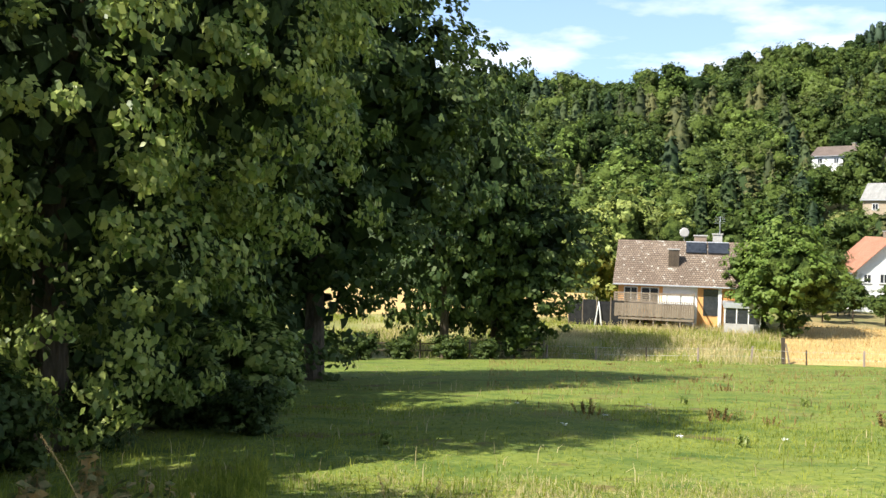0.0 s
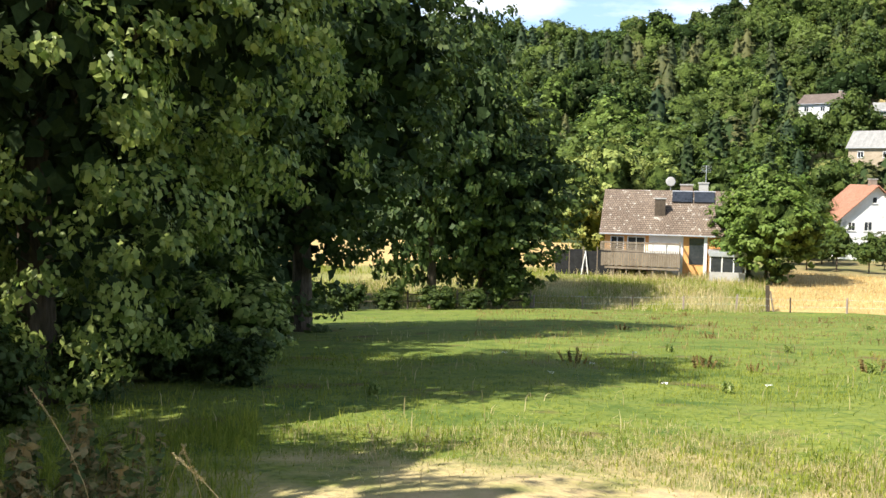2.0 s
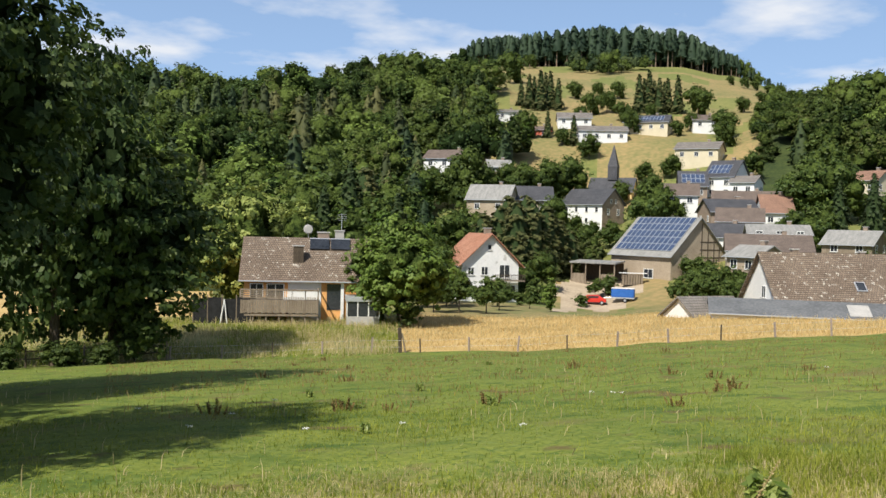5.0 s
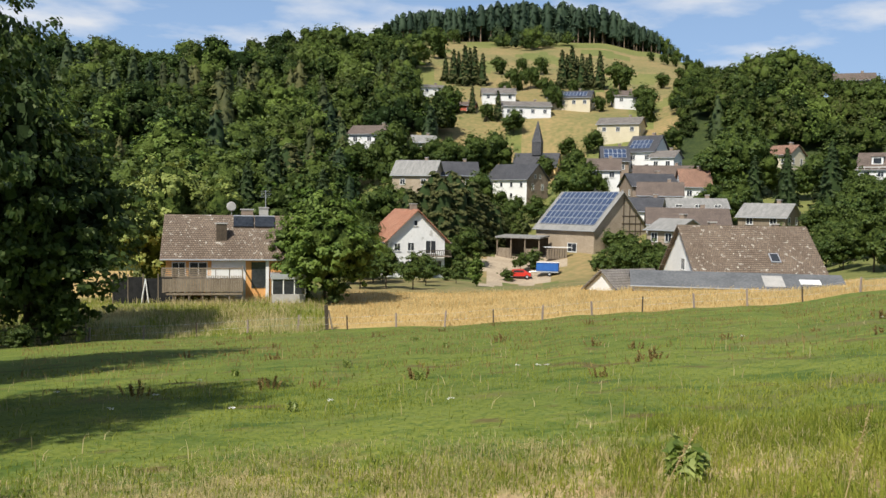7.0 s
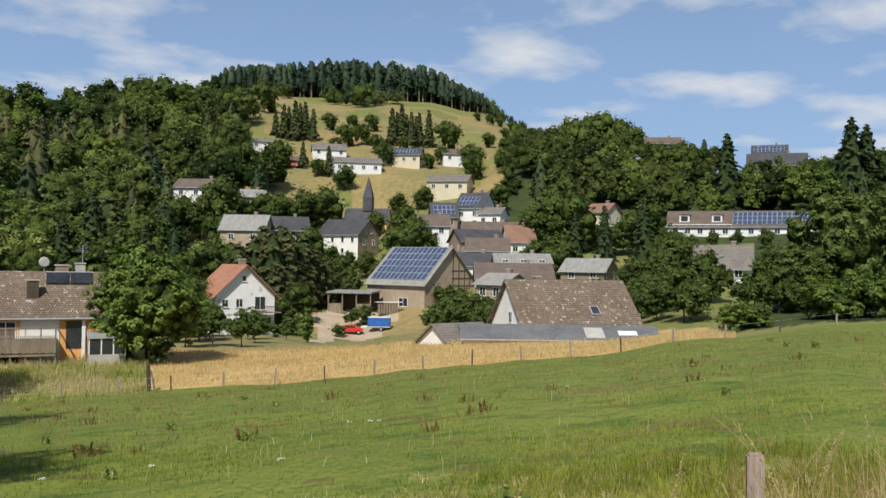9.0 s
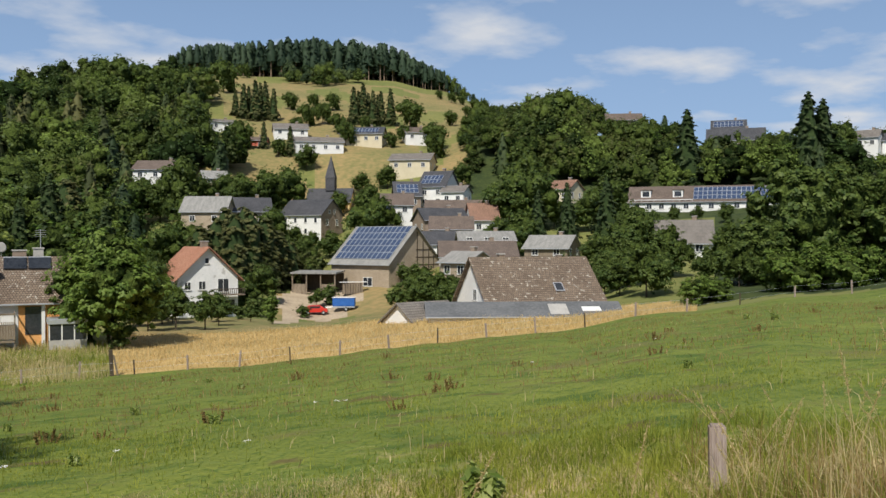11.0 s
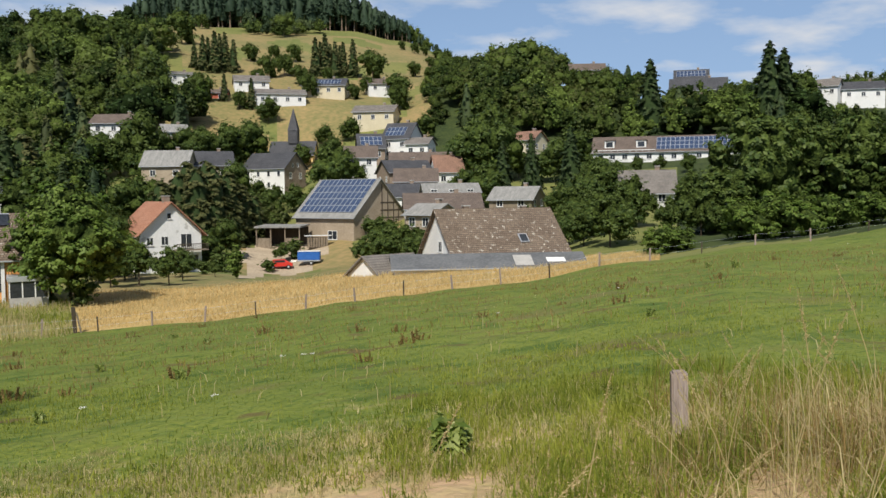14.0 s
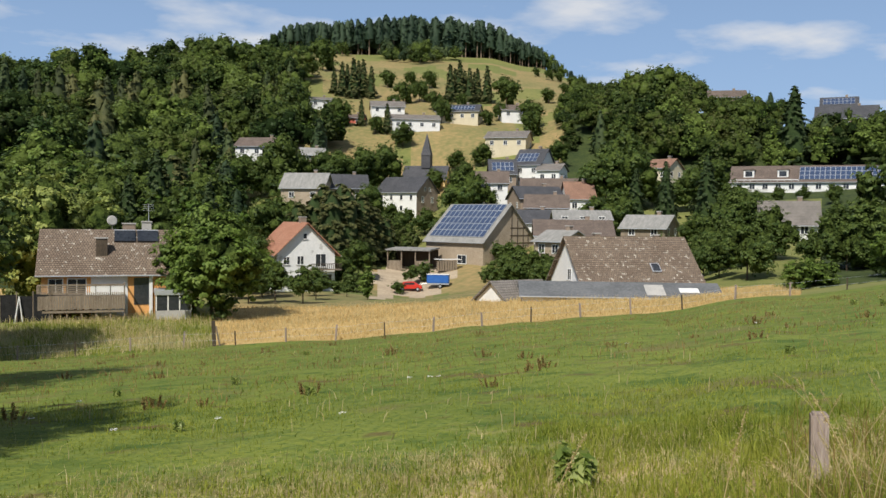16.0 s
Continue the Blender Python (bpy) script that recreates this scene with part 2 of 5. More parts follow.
def meadow_mat():
    """Green meadow that turns to dry straw and trodden earth towards the path, with rusty patches."""
    m = mat("meadow_grass", (0.098, 0.142, 0.018), (0.225, 0.255, 0.042), 0.22, 0.95, 1.0, fine=40)
    n, l = m.node_tree.nodes, m.node_tree.links
    b = n["Principled BSDF"]
    co = n.new("ShaderNodeTexCoord")
    colour = b.inputs["Base Color"].links[0].from_socket
    far = n.new("ShaderNodeVectorMath")
    far.operation = "LENGTH"
    off = n.new("ShaderNodeVectorMath")
    off.inputs[1].default_value = (-1.6, 0.6, 0.0)
    l.new(co.outputs["Object"], off.inputs[0])
    l.new(off.outputs[0], far.inputs[0])

    def patch(colour, tint, scale, lo, hi, pull, reach):
        """tint where noise plus nearness passes a threshold"""
        nz = n.new("ShaderNodeTexNoise")
        nz.inputs["Scale"].default_value, nz.inputs["Detail"].default_value = scale, 5
        l.new(co.outputs["Object"], nz.inputs["Vector"])
        ma = n.new("ShaderNodeMapRange")
        ma.inputs["From Min"].default_value, ma.inputs["From Max"].default_value = reach[0], reach[1]
        ma.inputs["To Min"].default_value, ma.inputs["To Max"].default_value = pull, 0.0
        l.new(far.outputs["Value"], ma.inputs[0])
        ad = n.new("ShaderNodeMath")
        l.new(nz.outputs["Fac"], ad.inputs[0])
        l.new(ma.outputs[0], ad.inputs[1])
        st = n.new("ShaderNodeMapRange")
        st.inputs["From Min"].default_value, st.inputs["From Max"].default_value = lo, hi
        l.new(ad.outputs[0], st.inputs[0])
        mx = n.new("ShaderNodeMix")
        mx.data_type = "RGBA"
        mx.inputs["B"].default_value = (*tint, 1)
        l.new(st.outputs[0], mx.inputs["Factor"])
        l.new(colour, mx.inputs["A"])
        return mx.outputs["Result"]

    colour = patch(colour, (0.062, 0.112, 0.015), 1.1, 0.5, 0.68, 0.0, (0, 1))
    colour = patch(colour, (0.165, 0.21, 0.045), 3.5, 0.53, 0.7, 0.0, (0, 1))
    colour = patch(colour, (0.075, 0.125, 0.018), 9.0, 0.52, 0.66, 0.0, (0, 1))
    colour = patch(colour, (0.17, 0.15, 0.05), 0.35, 0.58, 0.75, 0.0, (0, 1))
    colour = patch(colour, (0.13, 0.10, 0.035), 0.9, 0.6, 0.7, 0.0, (0, 1))
    colour = patch(colour, (0.52, 0.40, 0.20), 1.6, 0.80, 1.2, 0.62, (7.2, 12.5))
    colour = patch(colour, (0.50, 0.34, 0.20), 2.4, 0.88, 1.2, 0.62, (6.4, 9.0))
    l.new(colour, b.inputs["Base Color"])
    return m


M["meadow"] = meadow_mat()

# ======== lie of the land, fitted to the camera's view ===
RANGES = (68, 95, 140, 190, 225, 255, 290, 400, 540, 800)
SIGHTLINE_PROFILES = {  # bearing from the viewpoint: heights at those ranges, set to fit the camera's view
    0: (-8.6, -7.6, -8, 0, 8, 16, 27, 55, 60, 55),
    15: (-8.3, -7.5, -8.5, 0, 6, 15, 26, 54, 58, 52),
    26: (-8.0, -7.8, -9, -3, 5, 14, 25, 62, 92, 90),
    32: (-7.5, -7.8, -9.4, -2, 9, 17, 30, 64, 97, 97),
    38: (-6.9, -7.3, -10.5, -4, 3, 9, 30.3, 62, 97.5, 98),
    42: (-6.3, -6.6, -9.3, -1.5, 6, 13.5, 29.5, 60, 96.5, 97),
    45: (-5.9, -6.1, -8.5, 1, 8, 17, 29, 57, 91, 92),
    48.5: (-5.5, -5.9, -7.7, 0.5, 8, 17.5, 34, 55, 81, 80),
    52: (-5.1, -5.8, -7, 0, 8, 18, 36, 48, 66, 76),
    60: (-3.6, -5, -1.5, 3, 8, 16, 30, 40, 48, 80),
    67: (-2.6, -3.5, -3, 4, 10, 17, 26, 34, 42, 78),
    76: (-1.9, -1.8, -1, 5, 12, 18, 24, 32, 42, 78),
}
BS = np.array(list(SIGHTLINE_PROFILES), float)
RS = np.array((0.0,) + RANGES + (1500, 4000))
ZS = np.array([(0.0, *SIGHTLINE_PROFILES[b], SIGHTLINE_PROFILES[b][-1], 0.0) for b in SIGHTLINE_PROFILES])


def smooth(u):
    return u * u * (3 - 2 * u)


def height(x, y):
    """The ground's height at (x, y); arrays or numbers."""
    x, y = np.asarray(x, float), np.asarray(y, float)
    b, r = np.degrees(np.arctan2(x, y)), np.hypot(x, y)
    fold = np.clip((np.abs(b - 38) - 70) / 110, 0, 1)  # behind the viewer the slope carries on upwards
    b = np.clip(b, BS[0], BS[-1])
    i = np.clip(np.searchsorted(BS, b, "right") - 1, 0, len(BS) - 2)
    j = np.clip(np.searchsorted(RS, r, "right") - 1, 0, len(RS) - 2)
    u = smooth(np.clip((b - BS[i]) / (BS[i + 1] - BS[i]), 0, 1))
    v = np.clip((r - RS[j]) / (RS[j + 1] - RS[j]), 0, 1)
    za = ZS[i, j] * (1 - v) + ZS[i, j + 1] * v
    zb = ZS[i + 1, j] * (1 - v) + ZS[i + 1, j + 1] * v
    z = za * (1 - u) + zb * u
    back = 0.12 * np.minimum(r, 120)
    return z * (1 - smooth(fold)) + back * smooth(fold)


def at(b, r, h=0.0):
    """The place at a bearing from the viewpoint (degrees, clockwise from +y) and range, h above the ground."""
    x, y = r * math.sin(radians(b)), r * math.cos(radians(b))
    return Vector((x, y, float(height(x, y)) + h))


def stand(b, r, turn=0.0, h=0.0):
    """A pose at that place that faces the viewpoint with its -y side, turned by some degrees."""
    return Matrix.Translation(at(b, r, h)) @ pose(0, 0, 0, 0, 0, turn - b)


# ======== mesh helpers ========
def link_mesh(name, verts, faces, materials, parent=None, label="", m=None, indices=None, smooth_it=False):
    me = bpy.data.meshes.new(name)
    if isinstance(faces, np.ndarray):
        k = faces.shape[1]
        me.vertices.add(len(verts))
        me.vertices.foreach_set("co", np.asarray(verts, np.float32).ravel())
        me.loops.add(faces.size)
        me.loops.foreach_set("vertex_index", faces.astype(np.int32).ravel())
        me.polygons.add(len(faces))
        me.polygons.foreach_set("loop_start", np.arange(0, faces.size, k, dtype=np.int32))
        me.update(calc_edges=True)
    else:
        me.from_pydata([tuple(v) for v in verts], [], faces)
    for k in materials if isinstance(materials, (list, tuple)) else [materials]:
        me.materials.append(M[k])
    if indices is not None:
        me.polygons.foreach_set("material_index", np.asarray(indices, np.int32))
    if smooth_it:
        me.polygons.foreach_set("use_smooth", [True] * len(me.polygons))
    me.update()
    ob = new(name, me)
    if parent:
        ob.parent = parent
    if m is not None:
        ob.matrix_basis = m
    if label:
        ob["label"] = label
    return ob


def part(name, bm, material, parent, label="", m=None):
    me = bpy.data.meshes.new(name)
    bm.to_mesh(me)
    bm.free()
    me.materials.append(M[material])
    ob = new(name, me)
    ob.parent = parent
    if m is not None:
        ob.matrix_basis = m
    if label:
        ob["label"] = label
    return ob


def box(bm, x0, x1, y0, y1, z0, z1, bevel=0.0):
    r = bmesh.ops.create_cube(bm, size=1)
    vs = r["verts"]
    for v in vs:
        v.co = Vector(((x0 + x1) / 2 + v.co.x * (x1 - x0), (y0 + y1) / 2 + v.co.y * (y1 - y0), (z0 + z1) / 2 + v.co.z * (z1 - z0)))
    if bevel:
        es = list({e for v in vs for e in v.link_edges})
        bmesh.ops.bevel(bm, geom=es, offset=bevel, segments=2, affect="EDGES")
    return bm


def boxed(*a, bevel=0.0):
    return box(bmesh.new(), *a, bevel=bevel)


def rod(bm, a, b, r0, r1, n=8):
    a, b = Vector(a), Vector(b)
    d = b - a
    r = bmesh.ops.create_cone(bm, cap_ends=True, segments=n, radius1=r0, radius2=r1, depth=d.length)
    q = d.to_track_quat("Z", "Y").to_matrix().to_4x4()
    bmesh.ops.transform(bm, verts=r["verts"], matrix=Matrix.Translation((a + b) / 2) @ q)
    return bm


def thing(name, m, label, category, group="", kind=""):
    ob = new(name)
    ob.matrix_basis = m
    return tagged(ob, label, category, group, kind)


# ======== foliage ========
def unit(n, rng):
    v = rng.normal(size=(n, 3))
    return v / np.linalg.norm(v, axis=1)[:, None]


def leaves(centres, normals, size, rng, long=1.5, tilt=0.7):
    """A pointed four-cornered leaf at each centre, facing about along its normal. Returns vertices and faces."""
    n = len(centres)
    nn = normals + tilt * unit(n, rng)
    nn /= np.linalg.norm(nn, axis=1)[:, None]
    t = np.cross(nn, unit(n, rng))
    t /= np.linalg.norm(t, axis=1)[:, None] + 1e-9
    s = np.cross(nn, t)
    k = (size * rng.uniform(0.6, 1.35, n))[:, None]
    v = np.empty((n, 4, 3))
    v[:, 0], v[:, 2] = centres - t * k * long / 2, centres + t * k * long / 2
    v[:, 1], v[:, 3] = centres + s * k / 2 + t * k * 0.1 + nn * k * 0.12, centres - s * k / 2 + t * k * 0.1 + nn * k * 0.12
    return v.reshape(-1, 3), np.arange(4 * n).reshape(n, 4)


def blob_points(blobs, n, rng, inner=0.72):
    """Points and outward normals scattered through the outer shells of some ellipsoid clumps (x, y, z, rx, ry, rz)."""
    B = np.asarray(blobs, float)
    w = (B[:, 3] * B[:, 4] + B[:, 4] * B[:, 5] + B[:, 3] * B[:, 5])
    i = rng.choice(len(B), n, p=w / w.sum())
    d = unit(n, rng)
    k = rng.uniform(inner, 1.05, n)[:, None]
    p = B[i, :3] + d * B[i, 3:] * k
    nn = d / B[i, 3:]
    nn /= np.linalg.norm(nn, axis=1)[:, None]
    return p, nn


def crown_blobs(h, r, base, count, rng, top=0.55):
    """Clumps filling an uneven crown that starts at height base and ends at h, with radius r."""
    out = []
    mid, half = (h + base) / 2, (h - base) / 2
    for _ in range(count):
        d = unit(1, rng)[0]
        k = rng.uniform(0.45, 0.88)
        s = rng.uniform(0.30, 0.48)
        squeeze = 1 - 0.35 * max(0, d[2]) ** 2
        out.append((d[0] * r * k * squeeze, d[1] * r * k * squeeze, mid + d[2] * half * k, r * s, r * s, half * s * 0.95 + 0.1))
    out.append((0, 0, mid, r * 0.62, r * 0.62, half * 0.7))
    return out


def sphere_grid(nu=8, nv=6):
    v = [(math.cos(2 * math.pi * i / nu) * math.sin(math.pi * j / nv), math.sin(2 * math.pi * i / nu) * math.sin(math.pi * j / nv), math.cos(math.pi * j / nv)) for j in range(nv + 1) for i in range(nu)]
    f = [(j * nu + i, j * nu + (i + 1) % nu, (j + 1) * nu + (i + 1) % nu, (j + 1) * nu + i) for j in range(nv) for i in range(nu)]
    return np.array(v), np.array(f)


SV, SF = sphere_grid()


def cores(blobs, k=0.78):
    vs, fs = [], []
    for q, (x, y, z, a, b, c) in enumerate(blobs):
        vs.append(SV * np.array((a, b, c)) * k + np.array((x, y, z)))
        fs.append(SF + q * len(SV))
    return np.concatenate(vs), np.concatenate(fs)


def lobes_mesh(blobs, rng, k=0.9, nu=9, nv=6, rough=0.16):
    """Uneven rounded lobes; faces buried in a neighbouring lobe are left out."""
    sv, sf = sphere_grid(nu, nv)
    B = np.asarray(blobs, float)
    vs, fs, base = [], [], 0
    for q in range(len(B)):
        v = sv * (1 + rng.uniform(-rough, rough, len(sv)))[:, None] * B[q, 3:] * k + B[q, :3]
        mid = v[sf].mean(1)
        d = np.linalg.norm((mid[:, None, :] - np.delete(B, q, 0)[None, :, :3]) / (np.delete(B, q, 0)[None, :, 3:] * k), axis=2)
        f = sf[d.min(1) > 0.8]
        vs.append(v)
        fs.append(f + base)
        base += len(v)
    return np.concatenate(vs), np.concatenate(fs)


def trunk_bm(h, r, limbs, rng, lean=0.0):
    bm = bmesh.new()
    rod(bm, (0, 0, -0.4), (lean * 0.4, 0, h * 0.5), r, r * 0.72)
    rod(bm, (lean * 0.4, 0, h * 0.5), (lean, 0.0, h), r * 0.72, r * 0.35)
    for _ in range(limbs):
        a = rng.uniform(0, 6.28)
        z = h * rng.uniform(0.4, 0.9)
        q = h * rng.uniform(0.3, 0.55)
        rod(bm, (lean * z / h, 0, z), (math.cos(a) * q, math.sin(a) * q, z + q * 0.7), r * 0.4, r * 0.12, 6)
    return bm


def clumped(lobes, clumps, size, per, leaf, rng, long=1.5, tilt=0.7):
    """Leaves in small tufts over the outside of some lobes; tufts buried in other lobes are left out."""
    p, nn = blob_points(lobes, clumps, rng, 0.86)
    B = np.asarray(lobes, float)
    d = np.linalg.norm((p[:, None, :] - B[None, :, :3]) / B[None, :, 3:], axis=2)
    keep = np.sort(d, axis=1)[:, 0] > 0.80
    p, nn = p[keep], nn[keep]
    p = p + nn * (size * rng.normal(0.1, 0.62, len(p)))[:, None]
    n = len(p) * per
    d = unit(n, rng)
    k = size * np.repeat(rng.uniform(0.6, 1.3, len(p)), per) * rng.uniform(0.35, 1.0, n)
    q = np.repeat(p, per, 0) + d * k[:, None] * np.array((1, 1, 0.6))
    facing = d * 0.5 + np.repeat(nn, per, 0) * 0.8 + np.array((0, 0, 0.55))
    return leaves(q, facing, leaf, rng, long, tilt)


def broad_tree(name, h, r, base, clumps, size, per, leaf, label, seed, material="leaf", lobes=16, trunk=0.0, category="tree", core=0.74, inner=1500, inside="core"):
    """A broad-leaved tree at the origin: trunk with limbs, and a crown of leafy tufts round an inside coloured as
    shade.
    """
    rng = np.random.default_rng(seed)
    ob = thing(name, Matrix(), label, category)
    tr = trunk or h * 0.022
    part("trunk", trunk_bm(base + (h - base) * 0.5, tr, 6, rng), "bark", ob)
    bl = crown_blobs(h, r, base, lobes, rng)
    far = inner < 2500
    lv, lf = clumped(bl, clumps, size, per, leaf, rng, tilt=0.45 if far else 0.7)
    if far:  # stands well off: dark-coloured lobes stand in for shade deep in the crown
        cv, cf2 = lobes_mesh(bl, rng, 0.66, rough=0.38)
        link_mesh("crown", np.concatenate([lv, cv]), np.concatenate([lf, cf2 + len(lv)]), [material, "leaf_gap_shade"], ob, indices=[0] * len(lf) + [1] * len(cf2))
        return ob
    # dark inner leaves, their colour standing for shade inside the crown
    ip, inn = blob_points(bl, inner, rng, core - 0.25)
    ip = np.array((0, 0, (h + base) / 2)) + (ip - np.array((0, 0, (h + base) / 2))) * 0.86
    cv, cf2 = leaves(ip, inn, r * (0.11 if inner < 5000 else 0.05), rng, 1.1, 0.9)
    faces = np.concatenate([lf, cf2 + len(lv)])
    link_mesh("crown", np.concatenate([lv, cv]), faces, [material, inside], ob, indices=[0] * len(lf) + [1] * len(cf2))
    return ob


def needle_arrays(h, r, n, rng, bare=0.05, leaf=0.5, tiers=18, per=9, blunt=0.85, droop=0.38):
    """Drooping boughs round a stem: vertices and faces of the needle sprays, and of an inner cone, coloured as shade in
    single conifers.
    """
    nb = tiers * per
    u = np.clip((np.repeat(np.arange(tiers), per) + rng.uniform(-0.45, 0.45, nb)) / tiers, 0, 0.99)
    long = r * (1 - u) ** blunt * rng.uniform(0.68, 1.12, nb) + 0.035 * r
    a = rng.uniform(0, 2 * math.pi, nb)
    w = long / long.sum()
    i = rng.choice(nb, n, p=w)
    q = rng.uniform(0.2, 1.0, n) ** 0.75
    side = rng.normal(0, 0.17, n) * long[i] * (1.15 - q)
    x = np.cos(a[i]) * long[i] * q - np.sin(a[i]) * side
    y = np.sin(a[i]) * long[i] * q + np.cos(a[i]) * side
    z = h * (bare + (1 - bare) * u[i]) - droop * long[i] * q ** 1.4 - rng.uniform(0, 0.12, n) * long[i] + 0.1 * long[i] * q ** 4
    p = np.stack([x, y, z], 1)
    nn = np.stack([np.cos(a[i]) * 0.6, np.sin(a[i]) * 0.6, np.full(n, 0.8)], 1)
    lv, lf = leaves(p, nn, leaf, rng, long=1.9, tilt=0.4)
    cv, cf2 = [], []
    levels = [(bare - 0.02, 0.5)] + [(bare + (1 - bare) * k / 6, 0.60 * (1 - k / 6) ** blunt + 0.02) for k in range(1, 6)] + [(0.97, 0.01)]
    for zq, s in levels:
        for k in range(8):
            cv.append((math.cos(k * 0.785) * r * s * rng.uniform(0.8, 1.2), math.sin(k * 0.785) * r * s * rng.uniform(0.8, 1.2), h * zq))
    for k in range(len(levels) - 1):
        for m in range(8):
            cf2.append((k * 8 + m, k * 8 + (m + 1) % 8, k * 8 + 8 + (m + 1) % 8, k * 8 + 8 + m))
    return lv, lf, np.array(cv), np.array(cf2)


def conifer(name, h, r, n, label, seed, material="needle", leaf=0.5, blunt=0.85, droop=0.38):
    rng = np.random.default_rng(seed)
    ob = thing(name, Matrix(), label, "conifer")
    bm = bmesh.new()
    rod(bm, (0, 0, -0.5), (0, 0, h * 0.95), h * 0.016, h * 0.003)
    part("trunk", bm, "bark", ob)
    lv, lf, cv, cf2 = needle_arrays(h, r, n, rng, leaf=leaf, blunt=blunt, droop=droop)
    # the inner cone's dark colour stands in for shade among the boughs
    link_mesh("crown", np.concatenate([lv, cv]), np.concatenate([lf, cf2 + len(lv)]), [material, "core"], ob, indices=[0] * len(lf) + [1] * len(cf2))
    return ob


# ======== ground ========
FB, FR = (-40, 0, 15, 25, 37, 52, 63, 74, 95), (64, 66, 68, 70, 67, 68, 76, 98, 98)


def fence_range(b):
    return np.interp(b, FB, FR)


def region(b, r):
    """Which ground cover lies at a bearing and range."""
    f = float(fence_range(b)) if -60 < b < 110 else 66
    if r < f * 1.001:
        return 0
    if r < 98 and 25.6 < b < 61:
        return 3
    if r < 92 and b <= 25.6:
        return 1
    if b <= 14 and r < 135:
        return 3
    if ((b - 37.8) / 2.5) ** 2 + ((r - 153) / 14) ** 2 < 1 + 0.5 * noise.noise((b * 0.9, r * 0.12, 3)):
        return 6
    if abs(b - 35.9 - 0.02 * (r - 134)) < 0.55 and 116 < r < 152:
        return 6
    if 26.5 < b < 34.8 and r < 132 or 34.8 <= b < 45 and r < 170 and noise.noise((b * 0.7, r * 0.1, 9)) > -0.2:
        return 4
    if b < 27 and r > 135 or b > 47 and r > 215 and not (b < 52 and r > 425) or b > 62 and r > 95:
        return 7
    if r > 500 and 36 < b < 49:
        return 5
    if r > 232:
        return 4 if noise.noise((b * 0.3, r * 0.02, 0)) > -0.25 else 5
    return 5


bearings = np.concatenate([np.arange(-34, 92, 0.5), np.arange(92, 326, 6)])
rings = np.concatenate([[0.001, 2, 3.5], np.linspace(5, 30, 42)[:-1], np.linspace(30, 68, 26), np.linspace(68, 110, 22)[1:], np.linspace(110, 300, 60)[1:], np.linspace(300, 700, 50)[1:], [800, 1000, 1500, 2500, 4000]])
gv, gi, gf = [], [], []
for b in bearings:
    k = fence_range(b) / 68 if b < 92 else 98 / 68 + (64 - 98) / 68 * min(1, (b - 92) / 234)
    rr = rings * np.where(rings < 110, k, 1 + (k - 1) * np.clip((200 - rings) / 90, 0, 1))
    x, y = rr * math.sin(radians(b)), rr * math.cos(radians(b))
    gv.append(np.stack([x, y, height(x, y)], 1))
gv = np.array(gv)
gv[:, :, 2] += np.array([[0.10 * noise.noise((p[0] * 0.22, p[1] * 0.22, 0)) * min(1, math.hypot(p[0], p[1]) / 8) for p in col] for col in gv])
nb, nr = len(bearings), len(rings)
for i in range(nb):
    b2 = (bearings[i] + 0.25) if bearings[i] < 92 else bearings[i] - 360 if bearings[i] > 200 else bearings[i]
    i2 = (i + 1) % nb
    for j in range(nr - 1):
        gf.append((i * nr + j, i * nr + j + 1, i2 * nr + j + 1, i2 * nr + j))
        q = gv[i, j]
        gi.append(region(b2, (math.hypot(q[0], q[1]) + math.hypot(gv[i, j + 1][0], gv[i, j + 1][1])) / 2))
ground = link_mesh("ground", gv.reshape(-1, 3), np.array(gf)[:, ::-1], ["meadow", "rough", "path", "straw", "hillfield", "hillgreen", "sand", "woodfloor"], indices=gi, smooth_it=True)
tagged(ground, "sloping green meadow, golden straw field and dry hillside pasture", "ground", kind="structure")


# ======== houses ========
def opening(parent, spot, w, h, pane="glass", bars=1, frame_mat="frame"):
    """A window with a frame proud of the wall and a pane set back in it. spot: pose of its lower middle, -y outwards."""
    bm = bmesh.new()
    t = 0.09
    for a in ((-w / 2, -w / 2 + t, 0, h), (w / 2 - t, w / 2, 0, h), (-w / 2 + t, w / 2 - t, 0, t), (-w / 2 + t, w / 2 - t, h - t, h)):
        box(bm, a[0], a[1], -0.05, 0.06, a[2], a[3])
    for k in range(bars):
        x = -w / 2 + w * (k + 1) / (bars + 1)
        box(bm, x - 0.035, x + 0.035, -0.03, 0.05, t, h - t)
    win = part("window", bm, frame_mat, parent, m=spot)
    part("pane", boxed(-w / 2 + t, w / 2 - t, -0.012, 0.03, t, h - t), pane, win)
    part("sill", boxed(-w / 2 - 0.08, w / 2 + 0.08, -0.12, 0.0, -0.07, -0.004), "concrete", win)
    return win


